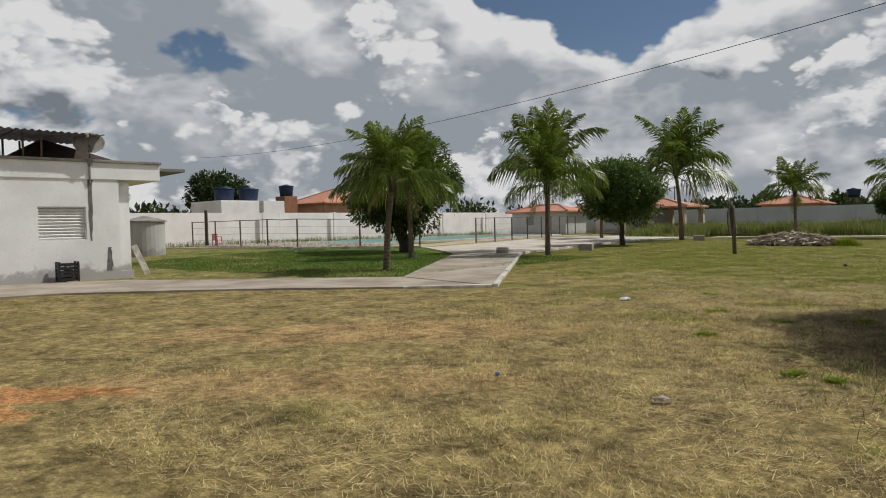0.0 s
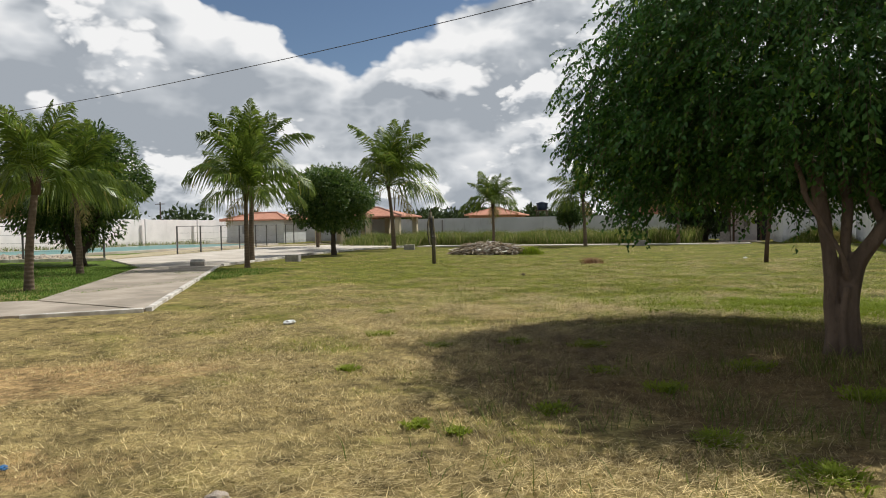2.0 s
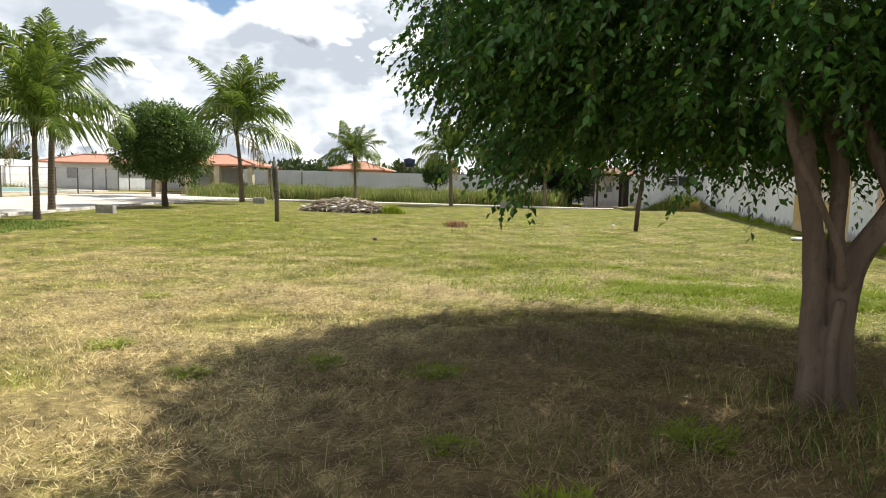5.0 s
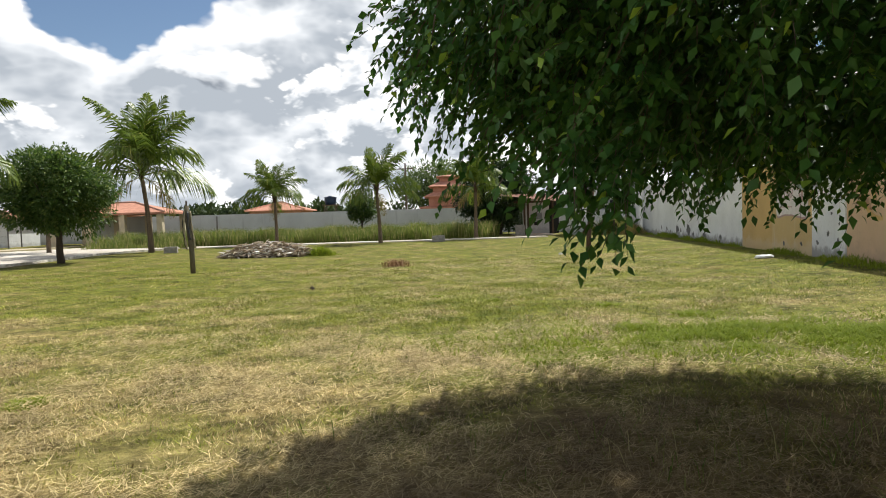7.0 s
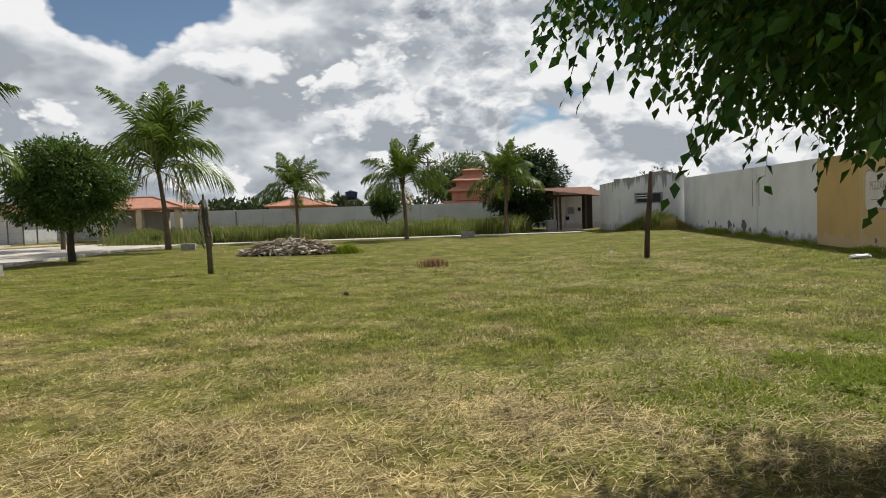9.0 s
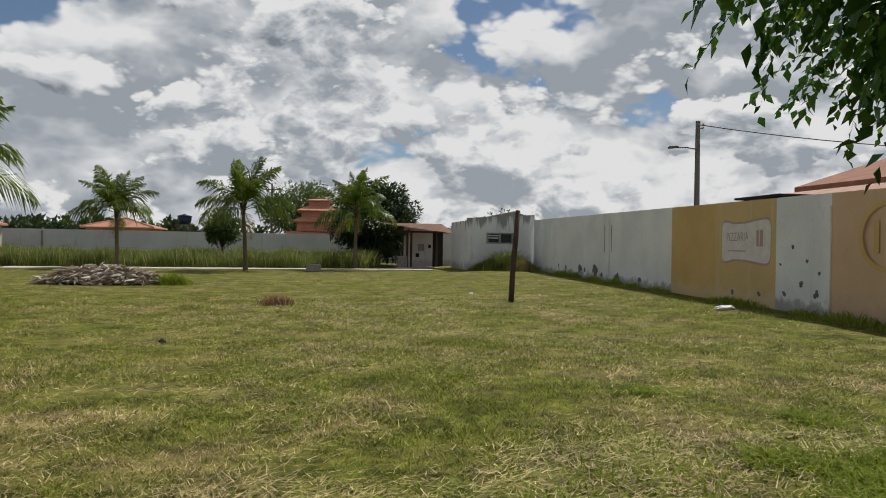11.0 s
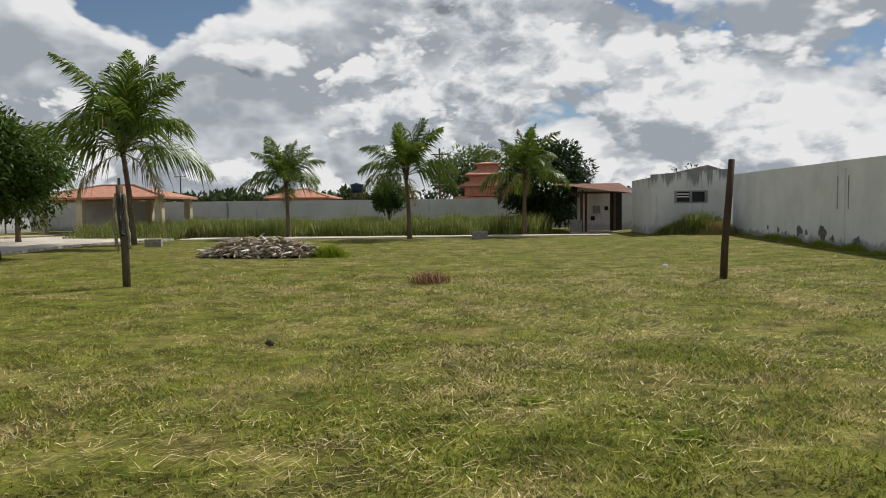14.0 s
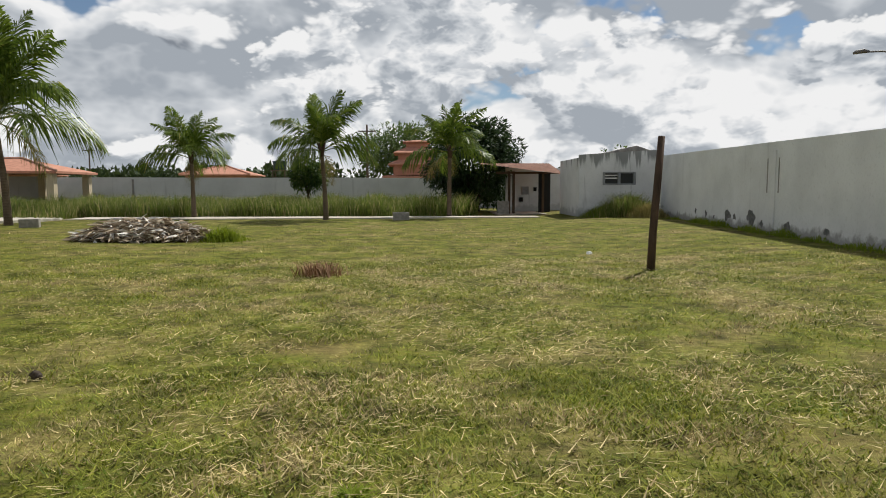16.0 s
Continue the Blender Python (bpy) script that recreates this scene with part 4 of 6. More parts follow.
def right_roofs():
    """Neighbouring house whose roofs show above the boundary wall."""
    t = thing("house", pose(16.7, 22, -0.28), "neighbouring house with pale and dark red tile roofs", "house")
    bm = bmesh.new()
    box(bm, (-2.5, -7, -0.2), (5, 7.5, 3.1), 0.02)
    part("wall", bm, M_GREYWALL, t)
    bm = bmesh.new()
    v = [bm.verts.new(p) for p in ((-3.0, -7.5, 3.05), (-3.0, 8, 3.05), (1.2, 8, 4.1), (1.2, -7.5, 4.1), (5.5, -7.5, 3.05), (5.5, 8, 3.05))]
    bm.faces.new((v[0], v[1], v[2], v[3]))
    bm.faces.new((v[3], v[2], v[5], v[4]))
    bm.faces.new((v[0], v[3], v[4]))
    bm.faces.new((v[1], v[5], v[2]))
    bm.faces.new((v[0], v[4], v[5], v[1]))
    part("roof", bm, M_TILE_PALE, t)
    bm = bmesh.new()
    v = [bm.verts.new(p) for p in ((-3.2, -8, 3.55), (-3.2, 0.5, 3.55), (2, 0.5, 5.2), (2, -8, 5.2), (-3.2, -8, 3.7), (-3.2, 0.5, 3.7), (2, 0.5, 5.35), (2, -8, 5.35))]
    for f in ((0, 1, 2, 3), (4, 7, 6, 5), (0, 4, 5, 1), (1, 5, 6, 2), (2, 6, 7, 3), (3, 7, 4, 0)):
        bm.faces.new([v[i] for i in f])
    part("upper_roof", bm, M_BRICK, t, "dark red upper roof")
    bm = bmesh.new()
    box(bm, (-2.2, 2.5, 3.62), (1.0, 5.0, 3.70), 0.01)
    for x in (-1.9, 0.7):
        for y in (2.8, 4.7):
            box(bm, (x - 0.05, y - 0.05, 3.2), (x + 0.05, y + 0.05, 3.62))
    part("canopy", bm, M_DARK, t, "dark flat canopy")


right_roofs()


def utility_pole():
    t = thing("utility_pole", pose(16.0, 32.0, 0), "tall concrete utility pole with a street lamp arm", "pole")
    bm = bmesh.new()
    tube(bm, [(0, 0, -0.3), (0, 0, 7.3)], [0.15, 0.10], 10)
    part("shaft", bm, M_POLE, t)
    bm = bmesh.new()
    tube(bm, [(0, 0, 6.02), (-0.35, 0.25, 6.12), (-0.7, 0.5, 6.15)], [0.03, 0.03, 0.03], 6)
    part("arm", bm, M_FENCE, t)
    bm = bmesh.new()
    tube(bm, [(-0.66, 0.47, 6.15), (-0.78, 0.56, 6.19), (-0.98, 0.70, 6.17), (-1.05, 0.75, 6.13)], [0.04, 0.075, 0.07, 0.03], 8)
    part("lamp_head", bm, M_FENCE, t, "grey street lamp head", True)
    for z in (6.95, 7.1):
        bm = bmesh.new()
        tube(bm, [(0, -0.13, z), (0.12, -0.2, z), (0.16, -0.22, z + 0.05)], [0.03, 0.045, 0.03], 8)
        part("insulator", bm, M_FRAME, t)
    return t


utility_pole()


def cable(name, a, b, sag, r, label):
    pts = []
    for i in range(25):
        t = i / 24
        p = Vector(a).lerp(Vector(b), t)
        p.z -= sag * 4 * t * (1 - t)
        pts.append(p)
    bm = bmesh.new()
    tube(bm, pts, [r] * 25, 6)
    tagged(part(name, bm, M_CABLE, None, "", True), label, "cable")


cable("power_cable", (16.1, 31.8, 7.08), (46.0, 24.4, 7.0), 1.1, 0.022, "black power cable sagging from the utility pole")
bm = bmesh.new()
pts = []
for i in range(37):
    q = i / 27
    pts.append(Vector((-19.5, 4.12, 3.757)).lerp(Vector((10.0, 0.07, 4.733)), q) - Vector((0, 0, 0.82 * 4 * q * (1 - q))))
tube(bm, pts, [0.0042] * 37, 6)
tagged(part("overhead_cable", bm, M_CABLE, None, "", True), "thin black cable strung from the house over the field", "cable")


def far_mast():
    t = thing("utility_pole", pose(-5.6, 78, 0), "thin dark utility pole behind the boundary wall", "pole")
    bm = bmesh.new()
    tube(bm, [(0, 0, -0.3), (0, 0, 7.9)], [0.14, 0.09], 8)
    part("shaft", bm, M_METAL, t)
    bm = bmesh.new()
    box(bm, (-0.9, -0.05, 7.2), (0.9, 0.05, 7.32), 0.01)
    part("crossarm", bm, M_METAL, t)
    for x, y, h in ((-42, 96, 6.6), (-66, 70, 5.6)):
        c = thing("utility_pole", pose(x, y, 0), "thin dark utility pole behind the boundary wall", "pole")
        bm = bmesh.new()
        tube(bm, [(0, 0, -0.3), (0, 0, h)], [0.12, 0.08], 8)
        part("shaft", bm, M_METAL, c)
        bm = bmesh.new()
        box(bm, (-0.8, -0.05, h - 0.3), (0.8, 0.05, h - 0.2), 0.01)
        part("crossarm", bm, M_METAL, c)


far_mast()


def water_tank(x, y, z, r, h, label, stand=None, smat=None):
    t = thing("water_tank", pose(x, y, z), label, "water tank")
    bm = bmesh.new()
    tube(bm, [(0, 0, 0), (0, 0, h * 0.5), (0, 0, h * 0.93), (0, 0, h)], [r * 0.84, r * 0.93, r, r * 0.98], 20)
    part("body", bm, M_BLUE, t, "", True)
    bm = bmesh.new()
    tube(bm, [(0, 0, h), (0, 0, h + 0.06), (0, 0, h + 0.20), (0, 0, h + 0.24)], [r * 1.06, r * 1.06, r * 0.3, r * 0.28], 20)
    part("lid", bm, M_BLUE, t, "domed blue lid", True)
    return t


def tank_block():
    t = thing("tank_platform", pose(-50.2, 24.2, 0), "stained white masonry block carrying water tanks", "platform")
    bm = bmesh.new()
    box(bm, (-2.4, -3.0, -0.2), (2.4, 3.0, 3.75), 0.03)
    part("block", bm, M_POOLWALL, t)
    bm = bmesh.new()
    box(bm, (2.38, 0.5, 2.6), (2.42, 0.9, 3.75))
    part("stain", bm, M_COPING, t)
    water_tank(-50.0, 22.8, 3.75, 0.85, 1.0, "dark blue water tank on a white block")
    water_tank(-50.0, 25.1, 3.75, 0.85, 1.0, "dark blue water tank on a white block")
    b = thing("tank_tower", pose(-57.8, 34.5, 0), "bare brick tower carrying a water tank", "tower")
    bm = bmesh.new()
    box(bm, (-0.8, -0.8, -0.2), (0.8, 0.8, 4.7), 0.02)
    part("shaft", bm, M_BRICK, b)
    water_tank(-57.8, 34.5, 4.7, 0.75, 1.0, "blue water tank on a brick tower")
    s = thing("tank_stand", pose(-14.4, 78, 0), "dark steel stand with a water tank", "stand")
    bm = bmesh.new()
    for x in (-0.6, 0.6):
        for y in (-0.6, 0.6):
            tube(bm, [(x, y, -0.2), (x, y, 3.3)], [0.06, 0.06], 6)
    box(bm, (-0.8, -0.8, 3.3), (0.8, 0.8, 3.38))
    part("frame", bm, M_METAL, s)
    water_tank(-14.4, 78, 3.38, 0.7, 0.8, "dark blue water tank on a steel stand")
    hip_house("house", -58.0, 41.0, 6.0, 7.5, 3.9, 1.7, M_SALMON, M_TILE, "salmon house with an orange clay tile roof")


tank_block()


def cistern():
    t = thing("cistern", pose(-34.75, 9.1, gh(-34.75, 9.1) - 0.02), "round stained concrete cistern with a conical lid", "cistern")
    bm = bmesh.new()
    tube(bm, [(0, 0, -0.1), (0, 0, 1.0), (0, 0, 1.8)], [1.0, 1.0, 1.0], 28)
    part("body", bm, M_CISTERN, t)
    bm = bmesh.new()
    tube(bm, [(0, 0, 1.8), (0, 0, 1.86), (0, 0, 2.12)], [1.1, 1.1, 0.15], 28)
    part("lid", bm, M_COPING, t)


cistern()


# ---- fence round the pool ----
def pool_fence(pts, step, group):
    t = thing("fence", pose(0, 0, 0), "rusty pipe fence with wire mesh round the pool", "fence")
    H = 1.75
    tops = []
    for (x0, y0), (x1, y1) in zip(pts, pts[1:]):
        n = max(1, round(math.hypot(x1 - x0, y1 - y0) / step))
        for i in range(n + (1 if (x1, y1) == pts[-1] else 0)):
            x, y = x0 + (x1 - x0) * i / n, y0 + (y1 - y0) * i / n
            z = gh(x, y)
            bm = bmesh.new()
            tube(bm, [(x, y, z - 0.2), (x + random.uniform(-.02, .02), y, z + H)], [0.05, 0.05], 8)
            part("post", bm, M_FENCE, t)
            tops.append((x, y, z))
    for h, r in ((H - 0.02, 0.022), (0.9, 0.006), (0.12, 0.008), (0.5, 0.005), (1.3, 0.005)):
        bm = bmesh.new()
        p = []
        for (a, b) in zip(tops, tops[1:]):
            p.append((a[0], a[1], a[2] + h))
            p.append(((a[0] + b[0]) / 2, (a[1] + b[1]) / 2, (a[2] + b[2]) / 2 + h - random.uniform(0.0, 0.05)))
        p.append((tops[-1][0], tops[-1][1], tops[-1][2] + h))
        tube(bm, p, [r] * len(p), 6)
        part("rail" if r > 0.01 else "wire", bm, M_FENCE, t)


pool_fence([(-42.5, 15.9), (-31.0, 16.2), (-27.0, 22.2)], 2.9, "pool fence")
pool_fence([(-27.8, 28.6), (-30.0, 40), (-33, 50.5)], 2.9, "pool fence")
kerb("kerb_4", [(-42.5, 15.6), (-30.9, 15.9), (-26.8, 22.1)], 0.16, 0.14, M_KERB, "low pale kerb under the pool fence")


def plastic_chair(x, y, rz):
    t = thing("plastic_chair", pose(x, y, gh(x, y) + 0.05, 0, 0, rz), "red plastic armchair by the pool fence", "chair")
    boxed("seat", (-0.24, -0.24, 0.40), (0.24, 0.24, 0.44), M_RED, t, 0.012)
    for x0 in (-0.24, 0.20):
        for y0 in (-0.24, 0.20):
            boxed("leg", (x0, y0, 0), (x0 + 0.04, y0 + 0.04, 0.40), M_RED, t, 0.006)
        boxed("armrest", (x0, -0.22, 0.64), (x0 + 0.05, 0.24, 0.67), M_RED, t, 0.008)
        boxed("arm_support", (x0, -0.22, 0.44), (x0 + 0.04, -0.18, 0.64), M_RED, t, 0.006)
    bm = bmesh.new()
    for i in range(5):
        box(bm, (-0.22 + i * 0.095, 0.215, 0.44), (-0.16 + i * 0.095, 0.24, 0.80), 0.004)
    box(bm, (-0.24, 0.21, 0.78), (0.24, 0.245, 0.86), 0.01)
    part("backrest", bm, M_RED, t)


plastic_chair(-41.6, 17.2, 200)
bm = bmesh.new()
tube(bm, [(-41.9, 16.6, gh(-41.9, 16.6)), (-41.9, 16.6, 2.75)], [0.12, 0.11], 8)
tagged(part("timber_pole", bm, M_POST), "dark upright timber pole beside the pool fence", "pole")


# ---- white house ----
HA = Vector((-20.10, -1.52, 0))
HU = Vector((0.10, 0.995, 0))


def white_house():
    ang = math.atan2(HU.y, HU.x)
    # local x runs along the front wall, local y into the house
    t = thing("house", Matrix.Translation(HA) @ Matrix.Rotation(ang, 4, "Z"), "white single-storey house with mould along its base", "house")
    L0, L1, D = -9.0, 3.1, 7.0
    w0, w1, z0, z1 = 0.92, 2.18, 1.18, 2.16
    bm = bmesh.new()
    for lo, hi in (((L0, 0, -0.2), (w0, 0.18, 2.96)), ((w1, 0, -0.2), (L1, 0.18, 2.96)), ((w0, 0, -0.2), (w1, 0.18, z0)), ((w0, 0, z1), (w1, 0.18, 2.96))):
        box(bm, lo, hi)
    bmesh.ops.remove_doubles(bm, verts=bm.verts, dist=0.001)
    part("front_wall", bm, M_HOUSEWALL, t)
    bm = bmesh.new()
    box(bm, (L1 - 0.18, 0.18, -0.2), (L1, D, 2.96))
    part("side_wall", bm, M_HOUSEWALL, t)
    bm = bmesh.new()
    box(bm, (L0, D, -0.2), (L1, D + 0.18, 2.96))
    part("back_wall", bm, M_HOUSEWALL, t)
    # thick wall end that stands out beyond the corner
    bm = bmesh.new()
    box(bm, (L1 + 0.002, 0.22, -0.1), (L1 + 0.36, 1.5, 2.94), 0.012)
    box(bm, (L1 + 0.002, 0.2, -0.1), (L1 + 0.42, 1.55, 0.22), 0.012)
    part("pier", bm, M_HOUSEWALL, t)
    # roof slab with a deep painted fascia
    bm = bmesh.new()
    box(bm, (L0, -0.035, 2.96), (4.32, D + 0.4, 3.46), 0.015)
    rs = part("roof_slab", bm, M_HOUSEWALL, t, "white concrete roof slab with deep fascia")
    bm = bmesh.new()
    box(bm, (L0, -0.10, 3.46), (4.36, D + 0.42, 3.54), 0.015)
    part("coping", bm, M_COPING, rs, "dark stained roof edge")
    bm = bmesh.new()
    box(bm, (3.95, 0.4, 3.3), (5.3, 3.0, 3.40), 0.01)
    part("side_canopy", bm, M_ZINC, t, "dark sheet canopy past the roof edge")
    # roller shutter
    bm = bmesh.new()
    for lo, hi in (((w0, 0.02, z1 - 0.03), (w1, 0.17, z1)), ((w0, 0.02, z0), (w1, 0.17, z0 + 0.03)), ((w0, 0.02, z0 + 0.03), (w0 + 0.03, 0.17, z1 - 0.03)), ((w1 - 0.03, 0.02, z0 + 0.03), (w1, 0.17, z1 - 0.03))):
        box(bm, lo, hi)
    win = part("window", bm, M_ALU, t, "window closed by a white slatted shutter")
    h = (z1 - z0 - 0.06) / 10
    for i in range(10):
        bm = bmesh.new()
        a = z0 + 0.03 + i * h
        v = [bm.verts.new(p) for p in ((w0 + 0.03, 0.10, a), (w1 - 0.03, 0.10, a), (w1 - 0.03, 0.07, a + h * 0.5), (w0 + 0.03, 0.07, a + h * 0.5), (w0 + 0.03, 0.125, a + h * 0.97), (w1 - 0.03, 0.125, a + h * 0.97), (w0 + 0.03, 0.15, a), (w1 - 0.03, 0.15, a), (w0 + 0.03, 0.15, a + h), (w1 - 0.03, 0.15, a + h))]
        for f in ((0, 1, 2, 3), (3, 2, 5, 4), (6, 8, 9, 7), (0, 6, 7, 1), (4, 5, 9, 8)):
            bm.faces.new([v[j] for j in f])
        part("slat", bm, M_ALU, win)
    # dark seam running down the wall
    bm = bmesh.new()
    tube(bm, [(2.30, -0.07, 3.44), (2.30, -0.07, 3.1), (2.31, -0.04, 2.85)], [0.03, 0.03, 0.028], 8)
    part("downpipe", bm, M_COPING, t, "short stained downpipe")
    for cx, zt, zb, wt, wb in ((2.30, 2.95, 1.15, 0.075, 0.03), (2.78, 0.95, 0.25, 0.05, 0.09)):
        bm = bmesh.new()
        ring = []
        for sgn in (-1, 1):
            for i in range(12):
                f = i / 11 if sgn < 0 else 1 - i / 11
                w = (wt + (wb - wt) * f) * (1 + 0.7 * noise.noise((f * 7, sgn * 3.0, cx)))
                ring.append(bm.verts.new((cx + sgn * w, -0.003, zt + (zb - zt) * f)))
        face = bm.faces.new(ring)
        ex = bmesh.ops.extrude_face_region(bm, geom=[face])
        bmesh.ops.translate(bm, vec=(0, -0.002, 0), verts=[v for v in ex["geom"] if isinstance(v, bmesh.types.BMVert)])
        part("damp_stain", bm, M_MOULD, t, "dark damp streak down the wall")
    bm = bmesh.new()
    box(bm, (2.24, -0.16, 3.38), (2.36, -0.102, 3.56), 0.01)
    part("spout", bm, M_COPING, t)
    # corrugated awning above the roof
    bm = bmesh.new()
    n = 320
    prev = None
    for i in range(n + 1):
        x = -7.0 + 9.65 * i / n
        z = 0.022 * math.sin(i * 1.05)
        row = [bm.verts.new((x, -0.45, 4.22 + z + 0.012 * (2.6 - x))), bm.verts.new((x, 3.2, 4.34 + z + 0.012 * (2.6 - x)))]
        if prev:
            bm.faces.new((prev[0], row[0], row[1], prev[1]))
        prev = row
    bmesh.ops.solidify(bm, geom=bm.faces[:], thickness=0.012)
    aw = part("awning", bm, M_ZINC, t, "corrugated metal awning on thin steel posts")
    for x in (0.65, 1.1, -2.0, -5.0):
        for y, zt in ((0.0, 4.22), (2.8, 4.30)):
            bm = bmesh.new()
            tube(bm, [(x, y, 3.5), (x, y, zt)], [0.03, 0.03], 6)
            part("strut", bm, M_METAL, aw)
    bm = bmesh.new()
    for x in (-6, -3, 0.4):
        tube(bm, [(x, -0.42, 4.19), (x, 3.1, 4.30)], [0.03, 0.03], 6)
    part("rafter", bm, M_METAL, aw)
    # dark pitched roof behind
    bm = bmesh.new()
    v = [bm.verts.new(p) for p in ((0.2, 1.2, 3.5), (4.0, 1.2, 3.5), (4.0, 5.5, 3.5), (0.2, 5.5, 3.5), (1.6, 2.4, 4.35), (2.2, 4.4, 4.35))]
    for f in ((0, 1, 4), (1, 2, 5, 4), (2, 3, 5), (3, 0, 4, 5), (0, 3, 2, 1)):
        bm.faces.new([v[i] for i in f])
    part("pitched_roof", bm, M_DARKTILE, t, "dark weathered pitched roof")
    # loose board leaning at the side
    return t


white_house()


def house_point(x, y, z):
    ang = math.atan2(HU.y, HU.x)
    return Matrix.Translation(HA) @ Matrix.Rotation(ang, 4, "Z") @ Vector((x, y, z))


def satellite_dish():
    p = house_point(2.33, -0.02, 3.54)
    t = thing("satellite_dish", Matrix.Translation(p), "weathered round satellite dish on the roof edge", "satellite dish")
    ax = Vector((0.75, -0.35, 0.62)).normalized()
    q = ax.to_track_quat("Z", "Y").to_matrix().to_4x4()
    bm = bmesh.new()
    prev = None
    c = Vector((0, 0, 0.45))
    for i in range(8):
        r = 0.42 * i / 7
        z = 0.10 * (r / 0.42) ** 2 - 0.05
        ring = [bm.verts.new(c + q @ Vector((r * math.cos(a), r * math.sin(a), z))) for a in [2 * math.pi * j / 32 for j in range(32)]] if i else [bm.verts.new(c + q @ Vector((0, 0, z)))]
        if prev:
            for j in range(32):
                if len(prev) == 1:
                    bm.faces.new((prev[0], ring[j], ring[(j + 1) % 32]))
                else:
                    bm.faces.new((prev[j], ring[j], ring[(j + 1) % 32], prev[(j + 1) % 32]))
        prev = ring
    bmesh.ops.solidify(bm, geom=bm.faces[:], thickness=0.012)
    part("reflector", bm, M_DISH, t, "", True)
    bm = bmesh.new()
    tube(bm, [(0, 0, -0.02), (0, 0, 0.35), c - ax * 0.06], [0.025, 0.025, 0.03], 8)
    part("mast", bm, M_METAL, t)
    bm = bmesh.new()
    tube(bm, [c + q @ Vector((0, -0.4, 0.05)), c + q @ Vector((0, -0.1, 0.42))], [0.012, 0.012], 6)
    part("arm", bm, M_METAL, t)
    bm = bmesh.new()
    tube(bm, [c + q @ Vector((0, -0.1, 0.40)), c + q @ Vector((0, -0.06, 0.48))], [0.04, 0.035], 8)
    part("receiver", bm, M_DISH, t)


satellite_dish()


def crate():
    p = house_point(1.55, -0.32, 0)
    t = thing("crate", Matrix.Translation((p.x, p.y, gh(p.x, p.y) + 0.03)) @ Matrix.Rotation(1.45, 4, "Z"), "black slatted plastic crate beside the house wall", "crate")
    for y in (-0.16, 0.16):
        for i in range(5):
            boxed("slat", (-0.24, y - 0.012, 0.02 + i * 0.105), (0.24, y + 0.012, 0.095 + i * 0.105), M_BLACK, t, 0.006)
    for x in (-0.24, 0.24):
        for i in range(5):
            boxed("slat", (x - 0.012, -0.148, 0.02 + i * 0.105), (x + 0.012, 0.148, 0.095 + i * 0.105), M_BLACK, t, 0.006)
        for y in (-0.17, 0.17):
            boxed("corner_post", (x - 0.03, y - 0.03, 0), (x + 0.03, y + 0.03, 0.56), M_BLACK, t, 0.008)
    boxed("base", (-0.21, -0.14, 0.012), (0.21, 0.14, 0.03), M_BLACK, t, 0.004)
    bm = bmesh.new()
    tube(bm, [(-0.02, 0, 0.031), (0.0, 0.01, 0.25), (0.02, 0, 0.42), (0.03, 0, 0.47)], [0.12, 0.13, 0.10, 0.03], 12, 0.4)
    part("bag", bm, M_BLACK, t, "slumped black plastic bag inside")


crate()
p = house_point(4.2, 1.0, 0)
bm = bmesh.new()
box(bm, (-0.02, -0.10, 0), (0.02, 0.10, 1.05), 0.005, Matrix.Translation((p.x, p.y, 0.0)) @ Matrix.Rotation(0.42, 4, "X"))
tagged(part("leaning_board", bm, M_KERB), "pale board leaning against the house corner", "board")


